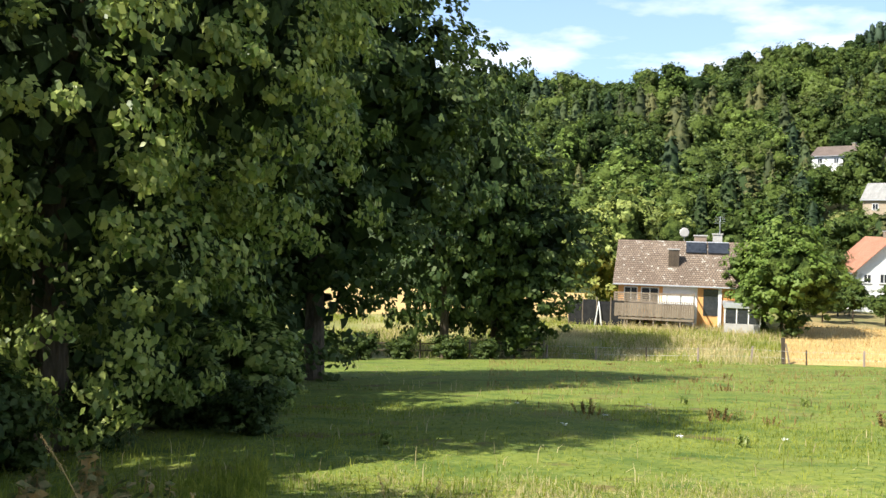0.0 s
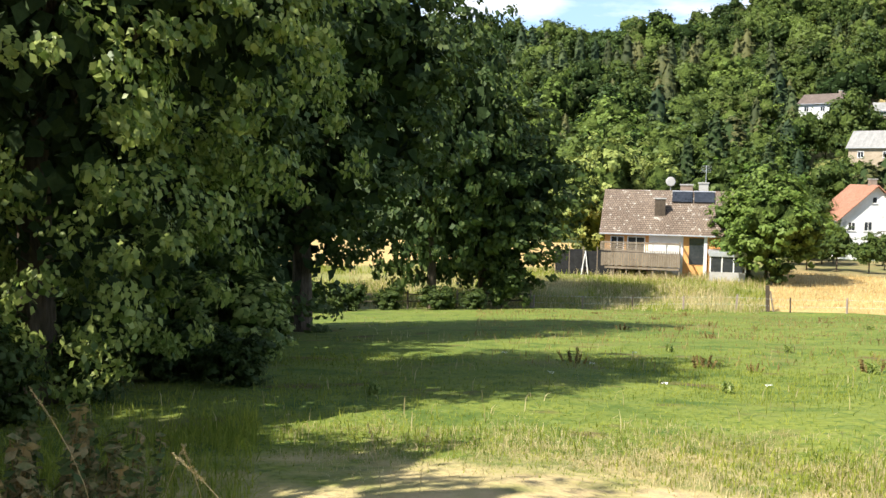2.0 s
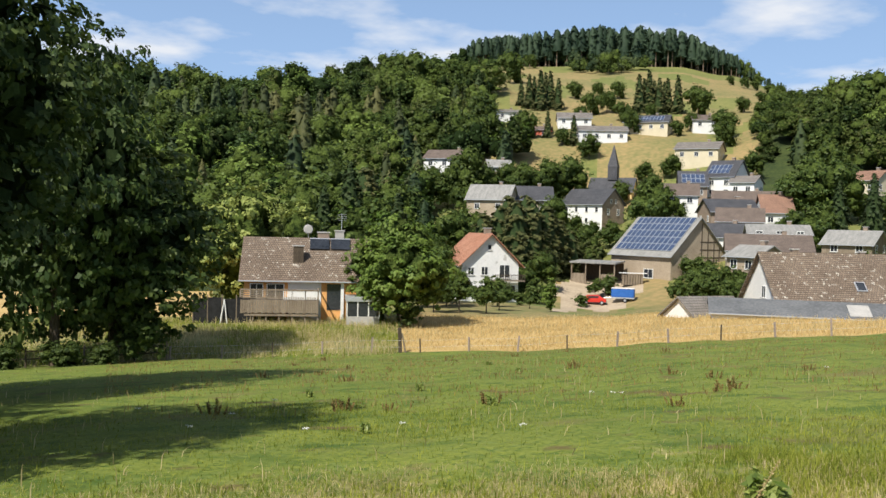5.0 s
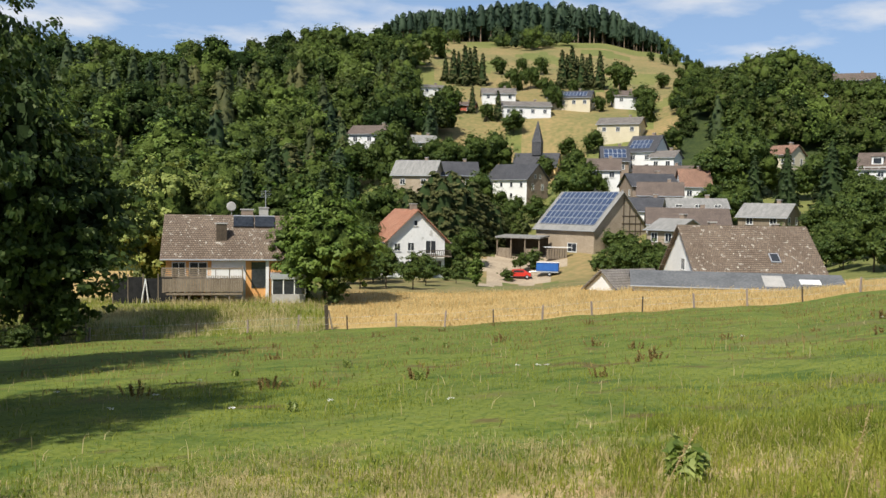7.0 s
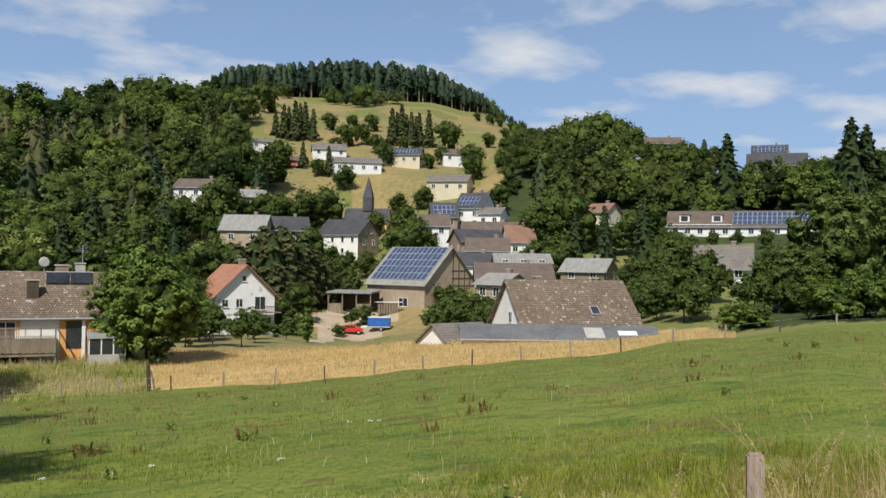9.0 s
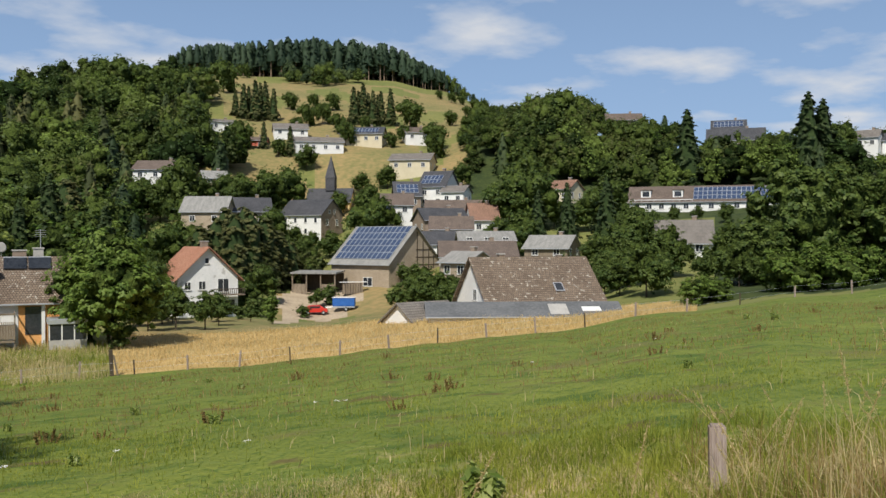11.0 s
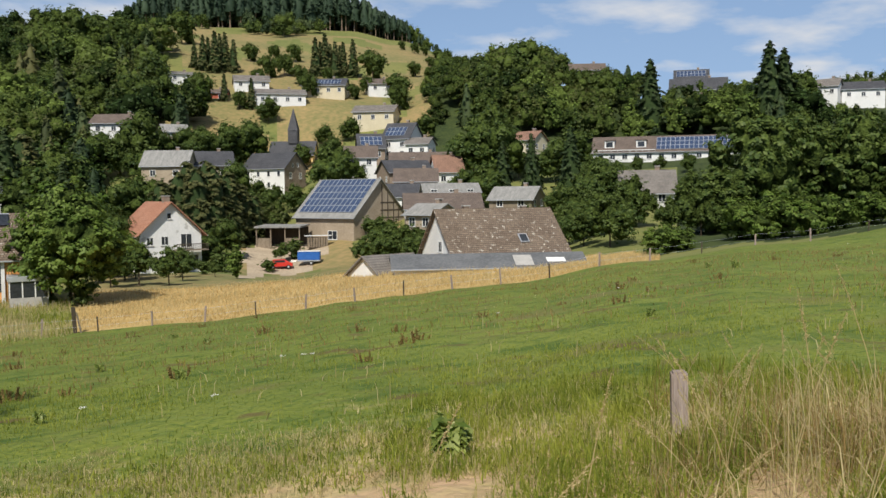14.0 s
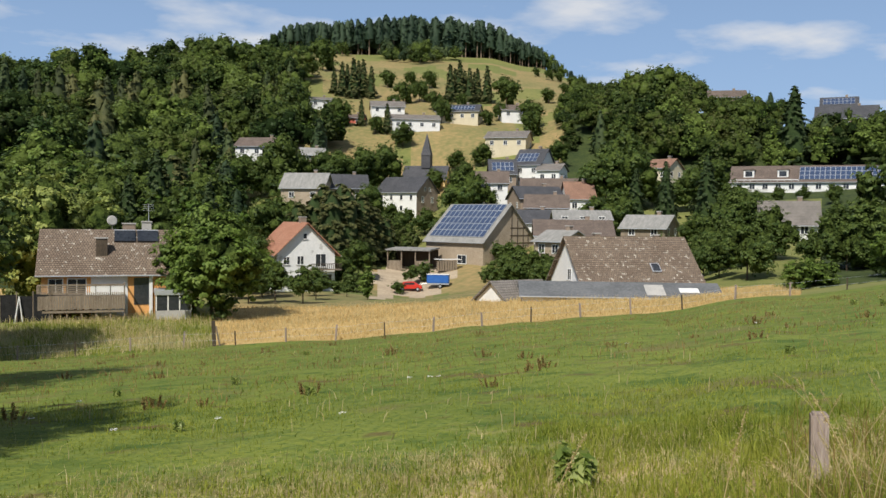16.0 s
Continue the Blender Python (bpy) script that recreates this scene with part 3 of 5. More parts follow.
def gable_roof_bm(w, d, wall_h, rise, over=0.45, thick=0.16, shift=0.0):
    """Two slabs that meet in a ridge along x."""
    bm = bmesh.new()
    for s in (-1, 1):
        run = d / 2 - s * shift
        sl = rise / run
        e = (s * (d / 2 + over), wall_h - sl * over)
        r = (shift * 1.0, wall_h + rise)
        vs = []
        for x in (-w / 2 - over, w / 2 + over):
            vs += [bm.verts.new((x, e[0], e[1])), bm.verts.new((x, r[0], r[1])), bm.verts.new((x, r[0], r[1] + thick)), bm.verts.new((x, e[0], e[1] + thick))]
        a, b, c, dd, e2, f2, g2, h2 = vs
        for q in ((a, b, c, dd), (h2, g2, f2, e2), (a, e2, f2, b), (dd, c, g2, h2), (a, dd, h2, e2)):
            bm.faces.new(q if s < 0 else q[::-1])
    return bm


def house(name, label, b, r, w, d, wall_h, rise, turn=0.0, wall="white", roof="tile_brown", windows=(), chimneys=(), h=0.0, over=0.45, ridge=None, panels=None, gable_wall=None, doors=(), category="house", group="", down=4.0):
    if ridge is not None:  # the ridge's height over the viewpoint, as a slope in degrees
        h = EYE + r * math.tan(radians(ridge)) - wall_h - rise - 0.16 - at(b, r).z
        down = max(down, h + 3)
    ob = thing(name, stand(b, r, turn, h), label, category, group)
    hw, hd = w / 2, d / 2
    v = [(-hw, -hd, -down), (hw, -hd, -down), (hw, hd, -down), (-hw, hd, -down), (-hw, -hd, wall_h), (hw, -hd, wall_h), (hw, hd, wall_h), (-hw, hd, wall_h), (-hw, 0, wall_h + rise), (hw, 0, wall_h + rise)]
    f = [(0, 1, 5, 4), (1, 2, 6, 9, 5), (2, 3, 7, 6), (3, 0, 4, 8, 7), (4, 5, 9, 8), (6, 7, 8, 9)]
    link_mesh("wall", v, f, [wall, gable_wall or wall], ob, indices=[0, 1, 0, 1, 0, 0])
    part("roof", gable_roof_bm(w, d, wall_h + 0.02, rise, over), roof, ob)
    for side in (-1, 1):
        y, gz = side * (hd + over + 0.06), wall_h - rise / hd * over + 0.1
        part("gutter", rod(bmesh.new(), (-hw - over, y, gz), (hw + over, y, gz), 0.07, 0.07, 6), "alu", ob)
    for face, u, z, ww, hh in windows:
        spot = {"f": pose(u, -hd, z), "b": pose(u, hd, z, 0, 0, 180), "r": pose(hw, u, z, 0, 0, 90), "l": pose(-hw, -u, z, 0, 0, -90)}[face]
        opening(ob, spot, ww, hh, bars=1 if ww > 0.9 else 0)
    for face, u, ww, hh in doors:
        spot = {"f": pose(u, -hd, 0), "r": pose(hw, u, 0, 0, 0, 90), "l": pose(-hw, -u, 0, 0, 0, -90)}[face]
        dr = part("door", boxed(-ww / 2, ww / 2, -0.04, 0.06, -0.3, hh), "darkwood", ob, m=spot)
        part("handle", boxed(ww / 2 - 0.2, ww / 2 - 0.08, -0.1, -0.04, 1.0, 1.05), "alu", dr)
    for x, y, top, size, cm in chimneys:
        z0 = wall_h + rise * (1 - abs(y) / hd) - 0.3
        c = part("chimney", boxed(x - size / 2, x + size / 2, y - size / 2, y + size / 2, z0, wall_h + rise + top), cm, ob)
        part("cap", boxed(x - size / 2 - 0.08, x + size / 2 + 0.08, y - size / 2 - 0.08, y + size / 2 + 0.08, wall_h + rise + top, wall_h + rise + top + 0.12), "concrete", c)
    if panels:
        solar(ob, *panels, d, wall_h, rise)
    return ob


def panel_mesh(w, h):
    """One solar module, lying in x and y: a frame, and cells a little lower in it."""
    bm = bmesh.new()
    t = 0.06
    for a in ((0, w, 0, t), (0, w, h - t, h), (0, t, t, h - t), (w - t, w, t, h - t)):
        box(bm, a[0], a[1], a[2], a[3], 0, 0.05)
    n = len(bm.faces)
    box(bm, t, w - t, t, h - t, 0.005, 0.035)
    for i, f in enumerate(bm.faces):
        f.material_index = 1 if i >= n else 0
    me = bpy.data.meshes.new("solar_panel")
    bm.to_mesh(me)
    bm.free()
    me.materials.append(M["alu"])
    me.materials.append(M["panel"])
    return me


def solar(ob, x0, s0, cols, rows, pw, ph, d, wall_h, rise):
    """Modules on the front slope: x0 the left edge, s0 the way up the slope from the eave line to their lowest edge."""
    me = panel_mesh(pw - 0.03, ph - 0.03)
    ang = math.atan2(rise, d / 2)
    lie = Matrix.Translation((0, -d / 2, wall_h + 0.02)) @ pose(0, 0, 0, math.degrees(ang), 0, 0)
    for i in range(cols):
        for j in range(rows):
            q = new("solar_panel", me)
            q.parent = ob
            q.matrix_basis = lie @ Matrix.Translation((x0 + i * pw, s0 + j * ph, 0.2))


def row(face, us, z, w, h):
    return [(face, u, z, w, h) for u in us]


# the house with the raised deck
deck_house = house("deck_house", "low house with orange walls and a mossy brown tiled roof", 20.2, 95, 13.6, 10, 3.9, 3.75, 0, "orange", "tile_old",
      windows=[("f", -5.6, 1.9, 1.3, 1.5), ("f", -3.8, 1.9, 1.7, 1.5)], chimneys=[(0.75, 0.7, 0.7, 1.2, "brick"), (2.4, 0.7, 0.9, 0.9, "concrete")], over=0.5, down=2, ridge=-0.85)
ch = part("chimney", boxed(-2.2, -1.2, -3.3, -2.5, 4.4, 7.0), "darkwood", deck_house, "dark slate-clad chimney")
part("cap", boxed(-2.28, -1.12, -3.38, -2.42, 7.0, 7.1), "concrete", ch)
part("white_panel", boxed(-2.6, 0.6, -5.06, -5.003, -0.6, 3.5), "white", deck_house, "white garage wall")
part("doorway", boxed(1.15, 2.5, -5.05, -5.003, 0.9, 3.4), "glass", deck_house)
part("door_post", boxed(2.5, 2.8, -5.2, -5.003, -0.4, 3.6), "frame", deck_house)
for x in (-0.6, 1.5):
    pc = part("solar_collector", boxed(x, x + 1.95, 0, 1.6, 0, 0.12, bevel=0.02), "glass", deck_house, "dark solar water collector", m=pose(0, -5, 3.92) @ pose(0, 0, 0, 36.9) @ Matrix.Translation((0, 4.3, 0.2)))
    part("collector_frame", boxed(x - 0.03, x + 1.98, 1.6, 1.72, 0, 0.16), "alu", pc)
bm = bmesh.new()
bmesh.ops.create_cone(bm, cap_ends=True, segments=16, radius1=0.5, radius2=0.42, depth=0.08, matrix=Matrix.Translation((-0.8, 0, 8.7)) @ pose(0, 0, 0, 80, 0, 15))
rod(bm, (-0.8, 0.1, 7.6), (-0.8, 0.1, 8.7), 0.04, 0.04)
part("satellite_dish", bm, "concrete", deck_house)
bm = rod(bmesh.new(), (2.6, 0.7, 8.4), (2.6, 0.7, 10.4), 0.03, 0.03)
for k in range(4):
    rod(bm, (2.1, 0.7, 10.3 - k * 0.2), (3.1, 0.7, 10.3 - k * 0.2), 0.015, 0.015, 5)
part("aerial", bm, "alu", deck_house)

# raised timber deck before it
deck = thing("timber_deck", stand(20.2, 95, 0, deck_house.matrix_basis.translation.z - at(20.2, 95).z), "raised weathered timber deck with slatted railing", "deck")
part("deck_floor", boxed(-6.9, 0.3, -8.2, -5.1, 1.95, 2.1), "wood", deck)
part("top_rail", boxed(-6.9, 0.35, -8.32, -8.18, 2.92, 3.08), "wood", deck)
part("side_rail", boxed(0.25, 0.35, -8.18, -5.1, 2.95, 3.05), "wood", deck)
part("lower_beam", boxed(-6.9, 0.3, -8.25, -8.1, 0.55, 0.75), "wood", deck)
for k in range(7):
    part("post", boxed(-6.95 + k * 1.2, -6.83 + k * 1.2, -8.17, -8.05, -2.2, 2.95), "wood", deck)
for k in range(34):
    x = -6.85 + k * 0.212
    part("skirt_board", boxed(x, x + 0.2, -8.3, -8.255, 0.8 + 0.04 * (k % 3), 2.05), "wood", deck)
for k in range(20):
    x = -2.9 + k * 0.16
    part("baluster", boxed(x, x + 0.06, -8.26, -8.2, 2.1, 2.95), "frame", deck)
for k in range(4):
    part("rail_slat", boxed(-6.85, -2.95, -8.26, -8.2, 2.2 + k * 0.18, 2.32 + k * 0.18), "wood", deck)

# lean-to with a pale flat roof, and the netted run
shed = thing("flat_roofed_shed", stand(20.2, 95, 0, deck_house.matrix_basis.translation.z - at(20.2, 95).z), "small glazed shed with a pale blue flat roof", "shed")
part("roof_slab", boxed(2.9, 6.2, -8.4, -5.2, 2.0, 2.45, bevel=0.03), "alu", shed)
part("back_wall", boxed(3.0, 6.1, -5.5, -5.3, -2, 2.0), "wood", shed)
part("front_wall", boxed(3.0, 6.1, -8.3, -8.2, -2, 0.6), "concrete", shed)
for k in range(4):
    part("post", boxed(2.98 + k * 1.02, 3.08 + k * 1.02, -8.3, -8.18, 0.6, 2.0), "frame", shed)
    if k < 3:
        part("pane", boxed(3.08 + k * 1.02, 4.0 + k * 1.02, -8.26, -8.23, 0.6, 2.0), "glass", shed)
run = thing("netted_run", stand(14.6, 88), "enclosure of black netting on posts beside the deck", "enclosure")
for k in range(5):
    part("post", rod(bmesh.new(), (-2.6 + k * 1.3, -1, -0.4), (-2.6 + k * 1.3, -1, 2.6), 0.05, 0.05), "wood", run)
    if k < 4:
        part("net_panel", boxed(-2.55 + k * 1.3, -1.35 + k * 1.3, -1.03, -1.0, -0.3, 2.2 + 0.15 * (k % 2)), "black", run)
part("net_side", boxed(2.6, 2.65, -1, 3.5, -0.3, 2.9), "black", run)
part("white_brace", rod(rod(bmesh.new(), (0.5, -1.3, -0.3), (0.2, -1.15, 2.2), 0.06, 0.05), (-0.2, -1.3, -0.3), (0.2, -1.15, 2.2), 0.06, 0.05), "frame", run)

# white house with the orange roof
house("white_gable_house", "white rendered house with an orange tiled roof", 30.4, 140, 10.5, 8.8, 4.7, 4.2, -72, "white", "tile_orange",
      windows=[("r", -0.2, 6.6, 0.7, 0.9), ("r", -3.0, 2.9, 1.0, 1.2), ("r", -0.9, 2.9, 1.1, 1.3), ("r", 2.2, 2.5, 1.7, 2.0), ("r", 3.2, 0.2, 1.6, 1.3)], chimneys=[(2.5, 0.3, 0.9, 0.9, "brick")], over=0.7, ridge=-0.3)

# barn with solar roof
house("solar_barn", "rendered barn with timber gable and a roof full of solar panels", 41.9, 168, 14, 14, 4.4, 6.4, -42, "tan", "fibre",
      windows=[("f", 2.0, 0.3, 2.2, 1.6)], panels=(-6.6, 0.8, 12, 5, 1.1, 1.72), over=0.5, ridge=0.95)

# near house with mossy roof, and its outbuildings
near_house = house("mossy_roof_house", "white house under a steep moss-spotted brown roof", 50.8, 97, 12.6, 9.6, 3.0, 4.5, 24, "white", "tile_old",
      windows=[("l", 0.8, 3.2, 1.1, 1.2)], chimneys=[(-3.0, 0.3, 0.4, 0.6, "brick"), (3.6, 0.2, 0.3, 0.5, "brick")], ridge=-0.95)
house("lean_to", "low outbuilding with a grey felt roof", 50.4, 90, 18.5, 6, 1.7, 1.1, 8, "white", "felt", ridge=-3.75, over=0.3)
house("small_shed", "small white shed with a brown pitched roof", 44.2, 92, 6.0, 5.4, 1.2, 1.9, 40, "white", "tile_grey", ridge=-3.75, over=0.4)

# brick and white house, church
house("brick_gable_house", "white house with a brick gable and dark slate roof", 37.3, 225, 12, 9, 5.2, 3.6, -36, "white", "slate",
      windows=row("f", (-4.4, -1.5, 1.5, 4.4), 3.2, 0.9, 1.3) + row("f", (-4.4, -1.5, 1.5), 0.6, 0.9, 1.3) + row("r", (-2, 2), 2.6, 1.0, 1.5) + row("r", (-1, 1), 5.4, 0.7, 1.0), gable_wall="brick", ridge=2.6)
church = house("church", "small yellow church with a slate roof and a pointed steeple", 38.5, 258, 12, 7, 4.5, 3.6, -14, "yellow", "slate", windows=row("r", (0,), 3.5, 0.9, 1.6), ridge=3.3)
link_mesh("wing", [(0.6, -5.2, -4), (5.0, -5.2, -4), (5.0, -3.4, -4), (0.6, -3.4, -4), (0.6, -5.2, 4.4), (5.0, -5.2, 4.4), (5.0, -3.4, 4.4), (0.6, -3.4, 4.4), (2.8, -5.2, 7.2), (2.8, -3.4, 7.2)],
          [(0, 1, 5, 8, 4), (1, 2, 6, 5), (3, 0, 4, 7), (4, 8, 9, 7), (8, 5, 6, 9)], "yellow", church, "yellow gabled wing")
bm = bmesh.new()
for sx in (-1, 1):
    e, t = (2.8 + sx * 2.6, 4.1), (2.8, 7.25)
    a = [bm.verts.new((px_, y, z + dz)) for y in (-5.5, 0.0) for (px_, z) in (e, t) for dz in (0, 0.2)]
    for q in ((0, 1, 3, 2), (4, 6, 7, 5), (0, 2, 6, 4), (1, 5, 7, 3), (0, 4, 5, 1)):
        bm.faces.new([a[k] for k in q])
bmesh.ops.recalc_face_normals(bm, faces=bm.faces)
part("wing_roof", bm, "slate", church)
opening(church, pose(2.8, -5.2, 3.6), 0.8, 1.7, bars=0)
part("tower", boxed(-1.3, 1.3, -1.3, 1.3, 7.6, 11.2), "slate", church)
bm = bmesh.new()
bmesh.ops.create_cone(bm, cap_ends=True, segments=4, radius1=2.0, radius2=0.05, depth=6.2, matrix=Matrix.Translation((0, 0, 14.25)) @ pose(0, 0, 0, 0, 0, 45))
part("spire", bm, "slate", church)

# hillside houses: bearing, range, width, depth, wall height, roof rise, turn, wall, roof, ridge's angle in the camera's
# view
VILLAGE = [
    ("white hillside house with a grey roof", 31.8, 322, 9, 8, 2.8, 1.2, 12, "white", "tile_grey", 7.4),
    ("small red house on the hillside", 33.9, 300, 7.5, 7, 2.6, 1.4, -8, "red", "tile_brown", 6.4),
    ("white hillside house with a brown roof", 36.0, 312, 11, 9, 2.6, 2.2, 4, "white", "tile_grey", 7.25),
    ("long white house on the hillside", 37.7, 292, 15, 9, 4.0, 1.8, 6, "white", "tile_grey", 6.45),
    ("cream hillside house with solar roof", 40.5, 305, 14, 10, 3.0, 2.6, -10, "cream", "slate", 7.1),
    ("white hillside house with a brown roof", 43.8, 312, 8.5, 8, 2.8, 2.0, 10, "white", "tile_brown", 7.1),
    ("cream chalet with a wide brown roof", 43.6, 272, 12, 10, 3.0, 2.2, -12, "cream", "tile_grey", 5.5),
    ("white chalet with a dark roof among trees", 28.4, 240, 11.5, 9, 2.8, 2.4, -20, "white", "tile_brown", 4.85),
    ("barn with a pale sheet roof", 31.4, 245, 6, 7, 2.0, 2.0, 10, "tan", "fibre", 4.3),
    ("house with a pale sheet roof behind conifers", 31.1, 205, 9.5, 8, 4.5, 3.2, -16, "tan", "fibre", 2.75),
    ("house with a dark slate roof behind conifers", 33.5, 210, 9, 8, 4.5, 3.0, 5, "tan", "slate", 2.7),
    ("white house with dark slate roof and panels", 45.2, 238, 7.5, 9, 4.6, 4.0, -25, "white", "slate", 4.4),
    ("small white annexe with a grey roof", 46.3, 232, 6, 6, 3.2, 1.6, -20, "white", "tile_grey", 3.5),
    ("brown roofed farmhouse with panels", 43.2, 235, 6.5, 8, 4.0, 3.6, 5, "brick", "slate", 3.75),
    ("old white farmhouse with a brown roof", 42.6, 212, 7, 8, 2.6, 2.6, 0, "white", "tile_brown", 3.0),
    ("long brick barn with a brown roof", 46.2, 212, 13, 8, 3.0, 2.6, 0, "brick", "tile_brown", 2.6),
    ("barn with a red-brown roof", 47.9, 205, 6, 8, 3.2, 3.6, 12, "white", "tile_rust", 2.4),
    ("slate roofed barn with a brick gable", 45.3, 202, 10, 9, 3.0, 2.6, 20, "brick", "slate", 2.1),
    ("barn with a plain brown tiled roof", 46.0, 190, 8.5, 8, 3.0, 2.6, 0, "tan", "tile_brown", 1.6),
    ("small barn with a dark slate roof", 45.3, 180, 7, 8, 2.4, 2.4, -10, "white", "slate", 0.65),
    ("wide barn with weathered sheet roof", 48.1, 172, 10, 9, 1.6, 1.6, 6, "tan", "fibre", 0.65),
    ("low barn with a wide brown roof", 47.6, 150, 12, 10, 2.4, 2.4, 4, "tan", "tile_brown", 0.05),
    ("shed with patched sheet roof", 47.0, 132, 5, 6, 2.6, 1.4, -40, "tan", "fibre", -0.6),
    ("timber shed with weathered sheet roof", 52.3, 168, 8, 8, 2.2, 2.2, -18, "wood", "fibre", 0.4),
    ("cream house with orange roof among trees", 53.1, 232, 6, 7, 3.6, 2.2, -30, "cream", "tile_rust", 3.8),
    ("plain house with a grey-brown roof", 60.2, 150, 8.2, 8, 2.4, 3.4, 4, "white", "tile_grey", 1.3),
    ("brick house on the ridge", 56.6, 300, 11, 8, 4.0, 2.4, 6, "brick", "tile_brown", 7.8),
    ("brick house with slate roof on the ridge", 63.2, 285, 16, 10, 3.0, 3.8, 0, "brick", "slate", 6.7),
    ("slate house with solar roof behind another", 62.8, 300, 10, 8, 4.0, 3.0, 0, "brick", "slate", 7.2),
    ("white house on the ridge", 70.4, 300, 6.5, 8, 3.6, 2.4, -10, "white", "tile_grey", 6.3),
    ("white house with slate roof on the ridge", 72.1, 305, 12, 8, 3.6, 2.4, 10, "white", "slate", 6.05),
    ("house with dark roof on the ridge", 75.0, 270, 10, 8, 3.0, 3.6, -20, "brick", "slate", 5.4),
]
for label, b, r, w, d, wh, ri, turn, wm, rm, view_angle in VILLAGE:
    n = max(2, int(w / 3.2))
    us = [-w / 2 + w * (k + 0.5) / n for k in range(n)]
    win = row("f", us, max(0.9, wh - 2.2), 1.2, 1.3) + ([] if wh < 4.2 else row("f", us, wh - 4.4 if wh > 5.3 else 0.2, 1.2, 1.2))
    win += row("l" if turn > 0 else "r", (-d / 4, d / 4), max(0.9, wh - 2.2), 1.0, 1.3)
    pan = None
    if "solar" in label or "panels" in label:
        pan = (-w / 2 + 0.5, 0.8, int((w - 1) / 1.1), 2, 1.1, 1.7)
    house("village_house", label, b, r, w, d, wh, ri, turn, wm, rm, windows=win, chimneys=[(w * 0.2, 0.3, 0.7, 0.7, "brick")], ridge=view_angle, panels=pan, group="village houses", down=6)

# long white building with dormers and solar roof
long_b = house("long_white_building", "long white building with dormers and a solar roof", 62.0, 232, 40, 10, 2.6, 3.8, -2, "white", "tile_brown",
      windows=row("f", [-18.0 + 2.9 * k for k in range(13)], 0.8, 1.3, 1.3), panels=(-4.8, 0.5, 22, 3, 1.1, 1.7), ridge=3.35)
for x in (-16.0, -8.4):
    dm = part("dormer", boxed(x - 1.2, x + 1.2, -3.8, -0.8, 3.4, 5.4), "white", long_b)
    part("dormer_window", boxed(x - 0.8, x + 0.8, -3.85, -3.78, 3.9, 5.1), "glass", dm)
    part("dormer_roof", boxed(x - 1.4, x + 1.4, -4.0, -0.6, 5.4, 5.55), "tile_brown", dm)
part("snow_rail", rod(bmesh.new(), (-20, -5.2, 3.0), (-5, -5.2, 3.0), 0.09, 0.09, 6), "frame", long_b)
for k in range(11):
    part("rail_post", boxed(-20 + k * 1.5, -19.9 + k * 1.5, -5.22, -5.12, 2.5, 3.0), "frame", long_b)

# ======== trees ========
def place(ob, spots):
    """Puts a template tree at the first spot and copies of it at the others: bearing, range, scale, turn."""
    for k, (b, r, s, turn) in enumerate(spots):
        m = Matrix.Translation(at(b, r)) @ pose(0, 0, 0, 0, 0, turn)
        sc = Matrix.Diagonal((s[0], s[0], s[1], 1)) if isinstance(s, tuple) else Matrix.Scale(s, 4)
        if k == 0:
            first = m @ sc
        else:
            copy_thing(ob, m @ sc)
    ob.matrix_basis = first


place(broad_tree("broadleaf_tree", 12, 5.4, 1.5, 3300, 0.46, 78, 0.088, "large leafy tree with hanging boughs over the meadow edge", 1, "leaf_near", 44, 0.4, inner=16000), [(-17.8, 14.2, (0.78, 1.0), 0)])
# copies at bearings -46, -64 are unseen, -24 hidden: all added to cast shade
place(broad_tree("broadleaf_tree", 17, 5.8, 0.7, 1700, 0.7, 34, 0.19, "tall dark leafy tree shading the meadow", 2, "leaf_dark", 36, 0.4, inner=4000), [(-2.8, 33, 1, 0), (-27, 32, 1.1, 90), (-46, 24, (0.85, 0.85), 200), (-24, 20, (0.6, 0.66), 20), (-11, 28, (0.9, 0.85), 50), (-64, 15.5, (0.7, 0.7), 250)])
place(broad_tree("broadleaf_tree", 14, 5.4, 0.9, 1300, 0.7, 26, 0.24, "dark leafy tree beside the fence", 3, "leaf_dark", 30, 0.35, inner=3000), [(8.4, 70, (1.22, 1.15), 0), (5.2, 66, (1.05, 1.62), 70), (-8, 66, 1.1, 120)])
# stretched copies at bearings -43 to -58 are unseen, added as shade casters
place(broad_tree("dark_shrub", 3.2, 2.4, 0.0, 260, 0.4, 18, 0.16, "dark undergrowth below the trees, partly added unseen to cast shade", 13, "leaf_dark", 14, 0.06, "shrub"), [(-26, 22, 1, 0), (-19, 24, 1.1, 50), (-13, 26, 1.1, 100), (-31, 18, 1.1, 10), (-8.5, 30, 1.0, 160), (-22, 18, 0.7, 20), (-17, 19, 0.8, 70), (-12, 19, 0.6, 10), (-9, 21, 0.6, 50), (-14.5, 22, 1.0, 0), (0, 61, 0.6, 0), (2.6, 62.5, 0.5, 40), (-3, 59, 0.7, 80), (5.6, 62.5, 0.55, 130), (8, 63, 0.45, 20), (-6.5, 15.5, 0.28, 90), (-10.5, 16.5, 0.35, 130), (-43, 8.0, (0.72, 2.0), 0), (-51, 6.6, (0.8, 2.5), 60), (-44, 10.2, (0.95, 2.7), 20), (-58, 8.5, (0.9, 2.2), 120), (-50, 9.5, (0.9, 2.2), 160), (-24.5, 11.5, 0.45, 0), (-20.5, 12.2, 0.4, 50), (-15.5, 14.5, 0.35, 90)])
